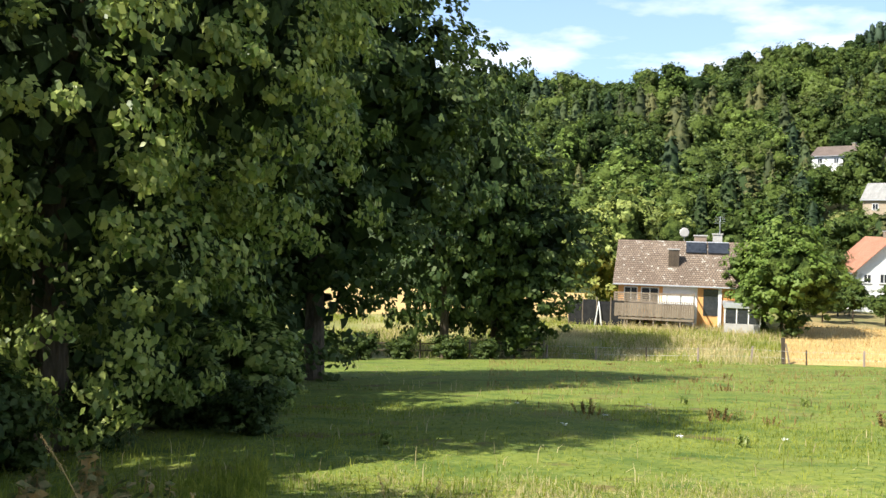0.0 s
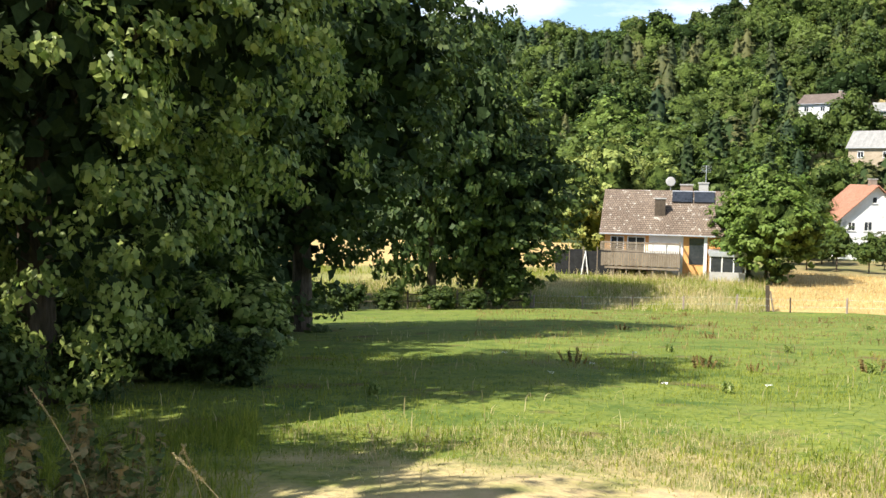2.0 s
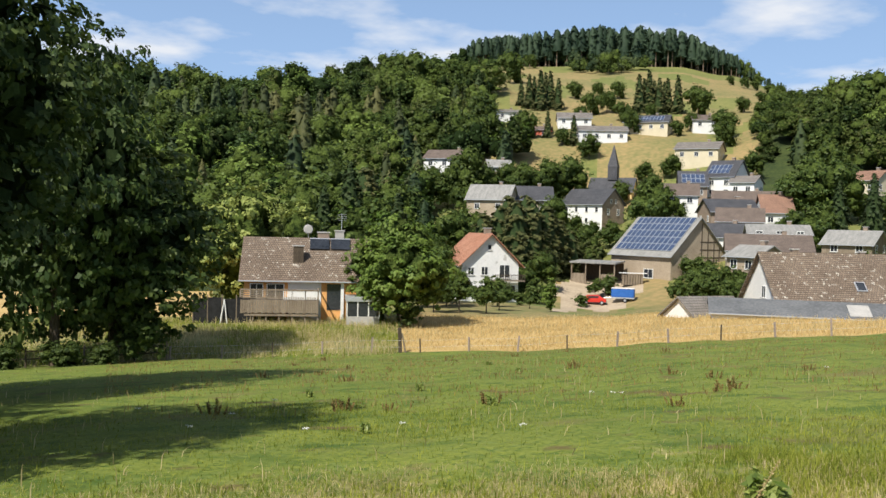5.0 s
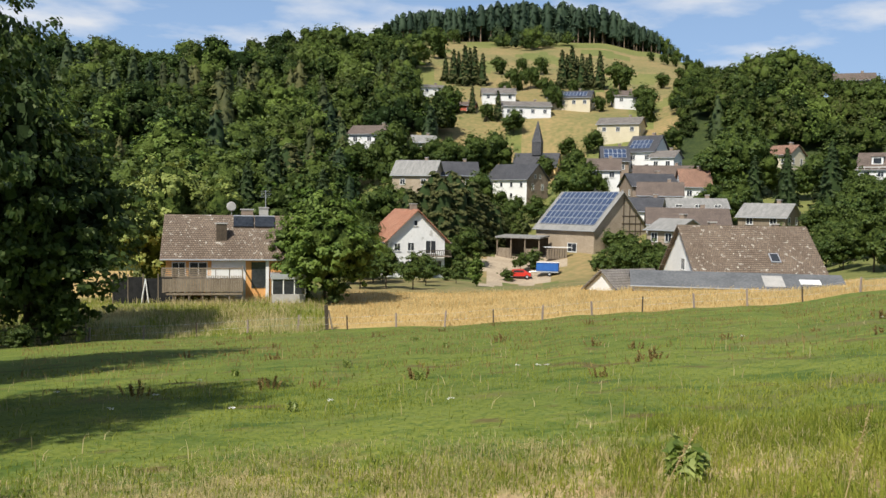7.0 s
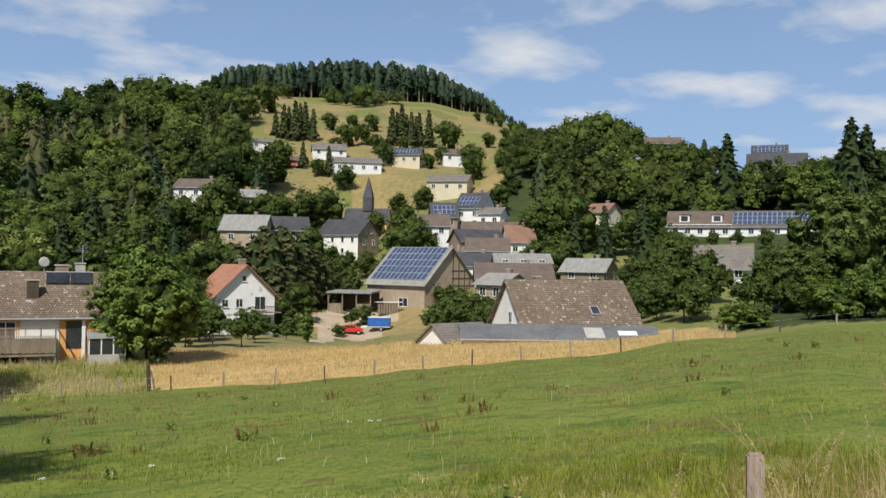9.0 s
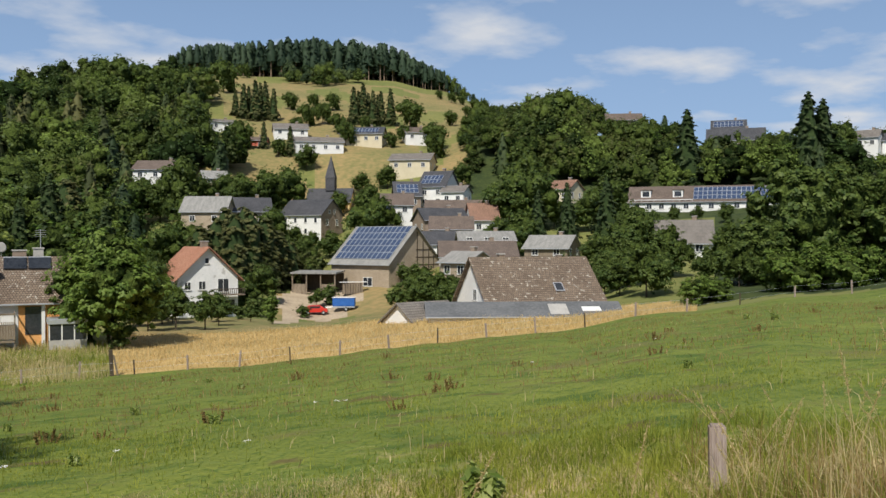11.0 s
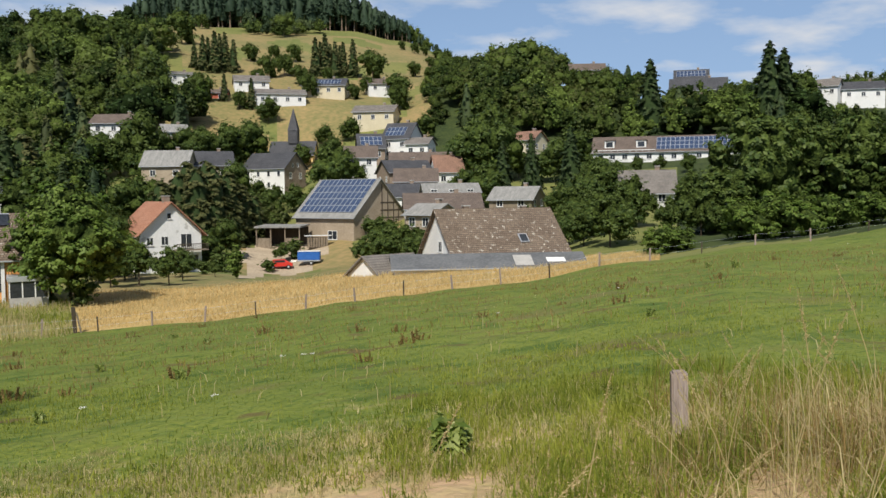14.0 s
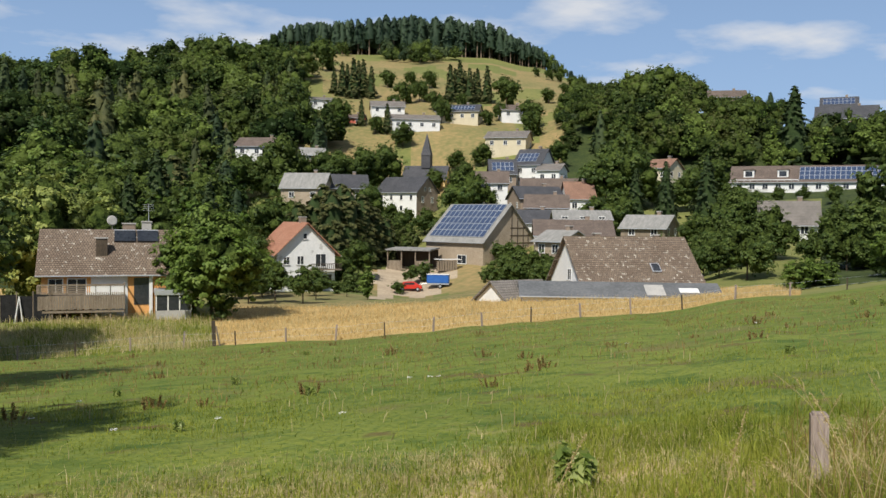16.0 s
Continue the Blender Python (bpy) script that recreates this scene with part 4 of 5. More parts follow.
place(broad_tree("elder_bush", 1.7, 1.1, 0.0, 160, 0.25, 30, 0.10, "small light green bush at the meadow edge", 14, "leaf_near", 8, 0.03, "shrub"), [(-6.6, 19, 1, 0), (-5.0, 20, 0.6, 60)])
place(broad_tree("young_tree", 4.0, 1.3, 0.2, 170, 0.3, 26, 0.14, "small upright young tree by the fence", 4, "leaf", 9, 0.06), [(9.6, 66.5, 1, 0)])
place(broad_tree("ash_tree", 10.0, 4.9, 1.7, 800, 0.66, 26, 0.25, "bushy tree at the corner of the straw field", 5, "leaf_fresh", 30, 0.17), [(25.4, 88, 1, 0)])
place(broad_tree("willow_tree", 12, 5.2, 0.2, 700, 0.7, 24, 0.26, "pale yellow-green willow tree behind the house", 6, "leaf_pale", 22, 0.3, inside="leaf_pale"), [(16.2, 104, (1.2, 1.2), 0)])
place(broad_tree("fruit_tree", 4.6, 1.9, 1.0, 150, 0.4, 22, 0.18, "small fruit tree in a garden", 7, "leaf", 10, 0.09), [(27.6, 103, 1.0, 0), (29.2, 106, 1.05, 80), (30.9, 104, 0.95, 150), (28.4, 116, 1.2, 40), (31.7, 112, 0.8, 0), (42.6, 140, 1.0, 20), (43.6, 133, 1.0, 60), (33.6, 120, 0.5, 10), (37.6, 150, 0.7, 70), (46.0, 118, 0.7, 30)])
place(broad_tree("garden_tree", 8.5, 4.0, 0.5, 330, 0.6, 12, 0.26, "leafy green tree between the houses", 8, "leaf", 20, 0.15, inner=500), [(34.3, 150, 0.75, 0), (27.2, 226, 1.3, 0), (28.3, 224, 1.2, 50), (29.3, 227, 1.28, 90), (30.6, 226, 1.0, 20), (26.4, 222, 1.4, 70), (31.9, 228, 0.95, 10), (44.4, 130, 0.62, 50), (58.0, 104, 0.72, 120), (35.8, 240, 1.5, 10), (40.6, 205, 1.35, 80), (41.7, 208, 1.1, 200), (50.8, 130, 0.6, 40), (34.4, 232, 1.3, 50), (27.2, 112, 0.7, 30), (45.6, 122, 0.6, 99), (26.6, 125, 1.1, 99), (37.0, 278, 0.9, 30), (38.9, 250, 0.8, 70), (40.9, 240, 0.9, 0), (35.9, 176, 0.9, 60), (59.4, 120, 0.8, 210), (56.4, 110, 0.6, 10), (27.8, 140, 1.0, 20), (26.4, 150, 1.2, 0), (28.6, 170, 1.2, 0), (29.6, 180, 1.1, 90), (36.9, 190, 0.8, 10), (38.4, 200, 0.7, 50), (39.6, 190, 0.75, 20), (34.9, 200, 1.1, 0), (33.0, 225, 1.1, 40), (32.4, 236, 0.8, 90), (48.9, 186, 0.8, 10), (50.2, 180, 1.0, 70), (49.6, 210, 1.6, 20), (51.2, 208, 1.6, 0), (52.4, 212, 0.75, 80), (54.6, 205, 1.1, 0), (55.6, 212, 1.3, 40), (57.0, 195, 0.8, 90), (58.4, 205, 0.42, 0), (59.6, 210, 0.42, 60), (61.0, 212, 0.4, 10), (62.6, 205, 0.5, 70), (62.8, 160, 0.6, 0), (61.6, 116, 0.5, 30), (62.6, 113, 0.72, 80), (63.4, 110, 0.6, 140), (57.4, 150, 1.0, 30), (56.0, 140, 0.8, 80), (55.0, 130, 0.6, 0), (53.6, 140, 0.6, 60), (56.8, 130, 0.7, 60), (46.6, 250, 0.9, 0), (42.0, 262, 0.8, 0), (40.4, 262, 0.7, 0), (36.3, 208, 0.55, 0), (37.3, 210, 0.45, 60), (52.5, 118, 0.55, 0), (54.0, 112, 0.5, 90), (55.5, 118, 0.6, 20), (57.0, 118, 0.6, 150), (53.0, 150, 0.6, 60), (51.5, 145, 0.5, 30), (55.0, 160, 0.7, 0), (57.0, 170, 0.9, 200), (58.5, 170, 0.7, 20), (28.2, 128, 0.7, 50), (29.0, 120, 0.5, 0), (31.6, 122, 0.45, 50), (33.2, 142, 0.6, 20), (43.9, 145, 0.7, 70), (45.2, 140, 0.6, 20), (62.2, 262, 0.6, 0), (63.3, 260, 0.52, 90), (64.3, 264, 0.6, 30), (61.4, 268, 0.85, 50), (65.2, 270, 0.9, 10), (59.2, 268, 0.8, 10)])
place(broad_tree("yard_shrub", 3.0, 1.9, 0.0, 150, 0.36, 18, 0.2, "rounded green shrub beside the yard", 16, "leaf", 10, 0.05, "shrub"), [(33.9, 138, 0.9, 0), (36.8, 142, 0.6, 50), (38.4, 152, 1.0, 90), (32.9, 128, 0.6, 20), (31.9, 134, 0.7, 70), (44.0, 150, 1.2, 0), (43.2, 158, 1.1, 10), (25.9, 86, 0.8, 0), (24.0, 88.5, 0.7, 60)])
place(broad_tree("hill_tree", 11, 5.0, 0.3, 300, 0.8, 8, 0.40, "rounded tree on the far hillside", 15, "leaf", 18, 0.2, inside="leaf", inner=700), [(55.7, 284, 0.85, 0), (56.7, 286, 0.82, 40), (57.6, 284, 0.9, 80), (58.6, 286, 0.85, 20), (61.9, 276, 0.75, 0), (62.9, 275, 0.66, 50), (64.0, 277, 0.68, 90), (65.1, 276, 0.95, 10), (24.8, 400, 1.5, 0), (26.2, 396, 1.6, 60), (27.4, 398, 1.25, 120), (28.9, 390, 1.25, 10), (30.6, 385, 1.3, 200), (32.0, 410, 1.4, 50), (40.6, 335, 0.5, 0), (39.4, 300, 0.75, 20), (43.4, 345, 1.1, 60), (46.0, 360, 0.6, 90), (47.0, 330, 0.6, 130), (37.0, 335, 0.8, 40), (38.0, 340, 0.8, 0), (45.0, 300, 0.9, 80), (44.9, 285, 0.8, 10), (35.3, 285, 0.55, 10), (33.0, 290, 0.9, 50), (33.2, 520, 0.8, 0), (52.4, 305, 1.3, 40), (53.4, 306, 1.25, 0), (51.2, 312, 1.2, 10), (54.6, 305, 1.2, 90), (49.9, 330, 0.8, 0), (46.0, 470, 0.55, 0), (46.6, 475, 0.5, 40), (47.4, 470, 0.5, 80), (45.2, 478, 0.45, 20), (48.0, 465, 0.6, 10), (47.0, 400, 0.5, 60), (48.6, 400, 0.6, 0), (36.4, 318, 0.6, 0), (38.9, 322, 0.7, 40), (39.8, 312, 0.5, 80), (41.2, 306, 0.6, 10), (36.0, 372, 0.7, 60), (37.4, 380, 0.6, 0), (38.6, 376, 0.7, 30), (43.0, 310, 0.6, 0), (42.2, 300, 0.5, 50)])
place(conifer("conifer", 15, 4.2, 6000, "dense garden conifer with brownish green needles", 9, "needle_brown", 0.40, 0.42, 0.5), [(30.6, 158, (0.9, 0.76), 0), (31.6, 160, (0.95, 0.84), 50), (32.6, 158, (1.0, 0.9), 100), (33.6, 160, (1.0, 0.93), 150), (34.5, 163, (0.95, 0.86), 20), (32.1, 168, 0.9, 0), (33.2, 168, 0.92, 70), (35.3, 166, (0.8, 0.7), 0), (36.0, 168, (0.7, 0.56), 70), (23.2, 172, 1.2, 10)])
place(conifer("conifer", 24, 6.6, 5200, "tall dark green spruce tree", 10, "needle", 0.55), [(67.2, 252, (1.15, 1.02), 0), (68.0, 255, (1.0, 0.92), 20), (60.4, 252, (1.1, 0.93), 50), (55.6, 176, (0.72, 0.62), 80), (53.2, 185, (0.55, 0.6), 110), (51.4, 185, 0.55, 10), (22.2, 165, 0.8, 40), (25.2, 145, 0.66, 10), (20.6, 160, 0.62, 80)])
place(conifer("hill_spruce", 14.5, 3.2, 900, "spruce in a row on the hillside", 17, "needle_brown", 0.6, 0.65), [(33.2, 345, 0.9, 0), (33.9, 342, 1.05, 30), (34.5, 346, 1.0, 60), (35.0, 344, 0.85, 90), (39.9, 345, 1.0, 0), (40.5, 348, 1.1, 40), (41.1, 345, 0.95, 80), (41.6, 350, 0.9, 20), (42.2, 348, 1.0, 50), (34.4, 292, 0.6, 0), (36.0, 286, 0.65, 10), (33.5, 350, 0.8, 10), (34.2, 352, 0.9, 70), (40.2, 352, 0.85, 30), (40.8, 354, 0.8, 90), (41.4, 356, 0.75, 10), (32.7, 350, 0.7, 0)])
place(broad_tree("clipped_thuja", 7.0, 3.4, 0.0, 500, 0.4, 14, 0.22, "dense rounded yellow-green thuja beside the barn", 18, "leaf_olive", 9, 0.1, "conifer"), [(37.4, 172, (1, 1.05), 0)])
place(broad_tree("column_thuja", 4.4, 0.95, 0.0, 160, 0.25, 14, 0.16, "narrow columnar thuja in the garden", 19, "leaf_fresh", 8, 0.05, "conifer"), [(34.9, 114, 1, 0), (48.3, 236, (0.9, 1.1), 50)])
place(broad_tree("wood_edge_tree", 12, 5.0, 0.2, 600, 0.7, 18, 0.36, "dense leafy tree at the wood's edge", 11, "leaf", 26, 0.22), [(64.8, 114, (0.85, 0.66), 0), (66.6, 120, (1.1, 1.25), 40), (69.0, 124, 1.15, 90), (72.0, 124, 1.05, 140), (75.0, 122, 1.0, 200), (78.0, 120, 1.0, 260), (81, 120, 1.0, 30)])
place(broad_tree("hedge_bush", 4.5, 3.4, 0.0, 300, 0.5, 20, 0.24, "bright leafy bush on the meadow's edge", 12, "leaf_fresh", 16, 0.06, "shrub"), [(66.2, 100, 0.9, 0), (68.2, 102, 1.0, 30), (70.5, 104, 0.8, 90), (60.8, 96, 0.6, 130), (73, 106, 0.7, 30), (75.5, 106, 0.8, 60), (62.0, 98, 0.55, 10)])

# ======== woods ========


def wood_template(kind, seed):
    """One tree of a far wood: vertices, faces and, for each face, whether it is bark."""
    rng = np.random.default_rng(seed)
    if kind == "broad":
        h, r = rng.uniform(10, 15), rng.uniform(4.4, 6.4)
        bl = crown_blobs(h, r, 0.6, 14, rng)
        lv, lf = clumped(bl, 360, 0.62, 4, 0.50, rng, 1.35, 0.5)
        lf = lf[lv[lf[:, 0], 2] > h * 0.3]
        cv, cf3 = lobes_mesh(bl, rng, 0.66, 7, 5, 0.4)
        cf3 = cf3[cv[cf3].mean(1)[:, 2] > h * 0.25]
        bark = []
    elif kind == "pine":  # long bare stem under a ragged flat crown
        h, r = rng.uniform(9.8, 11.2), rng.uniform(1.8, 2.5)
        lv, lf, cv, cf3 = needle_arrays(h, r, 220, rng, rng.choice((0.22, 0.3, 0.42)), 0.44, 10, 6, 0.45, 0.3)
        t = 0.13
        tv = np.array([(x, y, z) for z, k in ((-0.5, 1), (h * 0.8, 0.5)) for x, y in ((-t * k, -t * k), (t * k, -t * k), (t * k, t * k), (-t * k, t * k))])
        bark = np.array([(0, 1, 5, 4), (1, 2, 6, 5), (2, 3, 7, 6), (3, 0, 4, 7)])
        cv, bark = np.concatenate([cv, tv]), bark + len(cv)
    else:
        h, r = rng.uniform(12, 16), rng.uniform(3.8, 5.0)
        lv, lf, cv, cf3 = needle_arrays(h, r, 900, rng, leaf=0.6, tiers=12, per=9, blunt=0.7)
        bark = []
    faces = [lf, cf3 + len(lv)] + ([bark + len(lv)] if len(bark) else [])
    return np.concatenate([lv, cv]), np.concatenate(faces), np.array([0] * len(lf) + [2] * len(cf3) + [1] * len(bark))


def wood(name, label, spots, kinds, materials, seed, grow=1.0, tone=0.32):
    """Many trees in one mesh. kinds: (template kind, share, material) rows; spots: x, y arrays; grow: a size, or a size for each bearing."""
    rng = np.random.default_rng(seed)
    temps = [[(wood_template(k, seed * 50 + i * 10 + q), mi) for q in range(4)] for i, (k, _, mi) in enumerate(kinds)]
    share = np.array([k[1] for k in kinds], float)
    vs, fs, mi, tn, base = [], [], [], [], 0
    for x, y in spots:
        sh = share * np.array([math.exp(3.5 * noise.noise((x * 0.016, y * 0.016, 7.3 * i + seed))) for i in range(len(kinds))])
        (tv, tf, tb), m = temps[rng.choice(len(kinds), p=sh / sh.sum())][rng.integers(4)]
        a, s = rng.uniform(0, 6.28), (grow(math.degrees(math.atan2(x, y))) * rng.uniform(0.92, 1.06) if callable(grow) else grow * rng.uniform(0.65, 1.25))
        wide = rng.uniform(0.85, 1.2)
        rot = np.array(((math.cos(a) * wide, -math.sin(a) * wide, 0), (math.sin(a) * wide, math.cos(a) * wide, 0), (0, 0, 1))) * s
        vs.append(tv @ rot.T + np.array((x, y, float(height(x, y)) - 0.5)))
        fs.append(tf + base)
        # inner lobes of broad-leaved trees take the dark colour painted as shade
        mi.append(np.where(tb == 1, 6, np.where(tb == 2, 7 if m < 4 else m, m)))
        tn.append(np.full(len(tv), rng.normal(0, tone)))
        base += len(tv)
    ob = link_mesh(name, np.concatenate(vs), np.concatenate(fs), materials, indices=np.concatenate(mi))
    ob.data.attributes.new("tone", "FLOAT", "POINT").data.foreach_set("value", np.concatenate(tn).astype(np.float32))
    return tagged(ob, label, "woodland", kind="stuff")


def scatter(b0, b1, r0, r1, gap, seed, keep=None):
    rng = np.random.default_rng(seed)
    out = []
    r = r0
    while r < r1:
        n = max(1, int(radians(b1 - b0) * r / gap))
        for k in range(n):
            b = b0 + (b1 - b0) * (k + rng.uniform(0.1, 0.9)) / n
            q = r + rng.uniform(-0.4, 0.4) * gap
            if keep is None or keep(b, q):
                out.append((q * math.sin(radians(b)), q * math.cos(radians(b))))
        r += gap
    return out


MIX = ["leaf", "leaf_dark", "leaf_olive", "leaf_fresh", "needle", "needle_brown", "pinebark", "leaf_gap_shade"]
PINE = ["leaf", "leaf_dark", "leaf_olive", "leaf_fresh", "pine", "needle", "pinebark", "leaf_gap_shade"]
GREEN = [("broad", 5, 0), ("broad", 4, 1), ("broad", 2, 2), ("broad", 1.5, 3)]
wood("hillside_wood", "mixed green wood on the far hillside", scatter(-4, 27.5, 150, 330, 9.0, 3, lambda b, r: not (b < 4 and r < 240)), GREEN + [("cone", 3.2, 4), ("cone", 2.2, 5)], MIX, 3, 1.1)
wood("hillside_wood", "broad-leaved wood along the hill crest", scatter(2, 27.5, 335, 410, 9.5, 8), GREEN, MIX, 8, 1.1)
wood("hillside_wood", "broad-leaved wood above the village", scatter(27.5, 34.5, 215, 420, 7.8, 4, lambda b, r: (r < 232 and b < 30) or (250 < r < 285 and b < 32.8) or (r > 285 and b < 31) and not (b > 29.5 and r > 395)), GREEN + [("cone", 1, 4)], MIX, 4)
wood("slope_wood", "dense green wood on the slope beside the village", scatter(46.5, 69.3, 238, 330, 7.2, 5, lambda b, r: not (b < 50.5 and r > 262 + 16 * max(0, b - 48)) and not (56 < b < 65.5 and r < 246) and not (b < 49 and r < 262) and not (b < 54.5 and r < 246) and not (60.8 < b < 65.8 and r > 272) and not (55.0 < b < 58.0 and r > 278) and not (b > 57 and r > 300)), GREEN + [("cone", 0.8, 4)], MIX, 5, lambda b: float(np.interp(b, (46.5, 54, 55.5, 60, 61, 67, 69), (0.95, 1.0, 0.74, 0.8, 0.85, 0.85, 0.9))))
wood("slope_wood", "low green trees along the crest beside the hill pasture", scatter(46.2, 52, 262, 420, 7.0, 15, lambda b, r: b > 46.2 + (r - 262) * 0.012 and r > 262 + 16 * max(0, b - 48)), GREEN, MIX, 15, 0.55)
wood("slope_wood", "low scrub and small trees below the ridge houses", scatter(60.5, 84, 150, 262, 6.2, 9, lambda b, r: b > 69.3 or b > 65.5 and r < 236 or r > 256 and b < 66), GREEN, MIX, 9, 0.45)
# pine wood like a low hilltop dome, thinning east; heights fit the camera's view
wood("pine_wood", "tall dark pine wood with pale bare stems on the hilltop", scatter(28.3, 45.8, 540, 585, 4.3, 6), [("pine", 3, 4), ("pine", 2, 4)], PINE, 6,
     lambda b: float(np.interp(b, (28.4, 29.3, 30.5, 34.6, 37, 40.2, 42.6, 44.5, 45.9), (1.0, 1.6, 1.85, 2.05, 2.35, 2.25, 2.05, 1.6, 1.1))), 0.16)
wood("pine_wood", "young spruces along the edge of the hilltop wood", scatter(29, 40, 536, 545, 9, 46, lambda b, r: b < 33 or b > 38), [("cone", 1, 5)], PINE, 46, 0.55)
wood("pine_wood", "low dark pines sloping down the hill crest", scatter(45.5, 48.4, 535, 570, 5.5, 36), [("pine", 1, 4), ("broad", 1, 1)], PINE, 36, lambda b: float(np.interp(b, (45.5, 48.4), (0.85, 0.45))))
wood("hill_scrub", "dark green scrub reaching down from the pines", scatter(35.4, 40.6, 462, 525, 7.0, 16, lambda b, r: r > 474 + 8 * abs(b - 37.6) ** 1.6), [("broad", 2, 1), ("broad", 1, 4)], MIX, 16, 0.75)
wood("far_wood", "far wooded ridge", scatter(69.2, 82, 690, 730, 10, 7), [("broad", 1, 1), ("broad", 1, 2)], MIX, 7, lambda b: float(np.interp(b, (69.2, 71.5, 76), (0.8, 1.35, 1.1))))

# ======== fences ========
def z_at(x, y):
    return float(height(x, y))


fence = thing("meadow_fence", Matrix(), "wire fence on silvered and dark wooden posts", "fence")
prev = None
for k in range(22):
    b = 11.6 + k * 3.05
    r = float(fence_range(b)) - 0.4
    p = at(b, r)
    lean = pose(0, 0, 0, random.uniform(-4, 4), random.uniform(-4, 4), random.uniform(0, 90))
    pale = k % 3 != 2
    w = 0.06 if pale else 0.045
    part("post", boxed(-w, w, -w, w, -0.4, random.uniform(0.95, 1.2), bevel=0.012), "postwood" if pale else "darkwood", fence, m=Matrix.Translation(p) @ lean)
    if prev is not None:
        for hgt in (0.45, 0.95):
            part("wire", rod(bmesh.new(), prev + Vector((0, 0, hgt)), p + Vector((0, 0, hgt)), 0.006, 0.006, 4), "alu", fence)
    prev = p
rails = thing("rail_fence", Matrix(), "old rail fence of dark poles under the trees", "fence")
prev = None
for k in range(8):
    b = 0.6 + k * 1.55
    p = at(b, float(fence_range(b)) - 0.6)
    part("post", rod(bmesh.new(), (0, 0, -0.3), (random.uniform(-0.08, 0.08), 0, 1.35), 0.07, 0.06), "wood" if k > 3 else "darkwood", rails, m=Matrix.Translation(p))
    if prev is not None:
        for hgt in (0.55, 1.1):
            part("rail", rod(bmesh.new(), prev + Vector((0, 0, hgt)), p + Vector((0, 0, hgt + random.uniform(-0.1, 0.1))), 0.05, 0.04, 6), "darkwood", rails)
    prev = p
gate = thing("corner_post", stand(25.6, 69.4), "leaning dark corner post of the straw field", "post")
part("post", boxed(-0.13, 0.13, -0.12, 0.12, -0.4, 1.9, bevel=0.03), "darkwood", gate, m=pose(0, 0, 0, 0, -3, 10))
part("brace", rod(bmesh.new(), (0.45, 0, -0.3), (0.1, 0, 1.5), 0.07, 0.06), "wood", gate)

# ======== yard: car, trailer, open shed ========
car = thing("red_car", stand(37.5, 145, 4), "small bright red parked car", "car")
prof = [(-1.9, 0.35), (-1.92, 0.75), (-1.55, 0.88), (-0.95, 1.38), (0.75, 1.45), (1.45, 0.98), (1.9, 0.85), (1.95, 0.4)]
bm = bmesh.new()
sides = []
for y, k in ((-0.8, 0.9), (-0.72, 1.0), (0.72, 1.0), (0.8, 0.9)):
    sides.append([bm.verts.new((x * (0.985 if k < 1 else 1), y * (0.82 if z > 1.2 else 1), z)) for x, z in prof])
for a, c in zip(sides, sides[1:]):
    for i in range(len(prof)):
        j = (i + 1) % len(prof)
        bm.faces.new((a[i], a[j], c[j], c[i]))
bm.faces.new(sides[0][::-1])
bm.faces.new(sides[-1])
bmesh.ops.recalc_face_normals(bm, faces=bm.faces)
part("body", bm, "carred", car)
part("side_window", boxed(-0.85, 0.75, -0.80, -0.74, 0.98, 1.32, bevel=0.02), "glass", car)
part("windscreen", boxed(-0.4, 0.4, -0.6, 0.6, -0.02, 0.02), "glass", car, m=pose(1.14, 0, 1.24, 0, 34, 0))
part("bumper", boxed(1.86, 2.0, -0.75, 0.75, 0.38, 0.6, bevel=0.04), "rubber", car)
for x in (-1.2, 1.25):
    for y in (-0.8, 0.8):
        wh = part("wheel", rod(bmesh.new(), (x, y - 0.09, 0.3), (x, y + 0.09, 0.3), 0.3, 0.3, 14), "rubber", car)
        part("rim", rod(bmesh.new(), (x, y - 0.1, 0.3), (x, y + 0.1, 0.3), 0.18, 0.18, 10), "alu", wh)
for y in (-0.55, 0.55):
    part("headlight", boxed(1.84, 1.97, y - 0.14, y + 0.14, 0.66, 0.8, bevel=0.02), "glass", car)

trailer = thing("covered_trailer", stand(39.3, 146, -6), "flat trailer under a blue tarpaulin with a white edge", "trailer")
part("bed", boxed(-1.8, 1.8, -0.9, 0.9, 0.55, 0.75, bevel=0.02), "alu", trailer)
part("tarpaulin", boxed(-1.75, 1.75, -0.88, 0.88, 0.75, 2.1, bevel=0.08), "tarp", trailer)
part("edge_strip", boxed(-1.78, 1.78, -0.9, 0.9, 2.09, 2.17, bevel=0.02), "frame", trailer)
part("drawbar", rod(bmesh.new(), (-3.0, 0, 0.55), (-1.8, 0, 0.6), 0.05, 0.05), "alu", trailer)
for y in (-0.95, 0.95):
    wh = part("wheel", rod(bmesh.new(), (0.4, y - 0.1, 0.32), (0.4, y + 0.1, 0.32), 0.32, 0.32, 14), "rubber", trailer)
    part("rim", rod(bmesh.new(), (0.4, y - 0.11, 0.32), (0.4, y + 0.11, 0.32), 0.18, 0.18, 10), "alu", wh)

osh = thing("open_shed", stand(37.7, 163, -20, 1.0), "open-fronted timber shed with a flat sheet roof", "shed")
part("roof", boxed(-4.2, 4.2, -2.6, 2.6, 2.6, 2.85), "fibre", osh, m=pose(0, 0, 0, 3, 0, 0))
part("back_wall", boxed(-4, 4, 2.2, 2.35, -2, 2.55), "darkwood", osh)
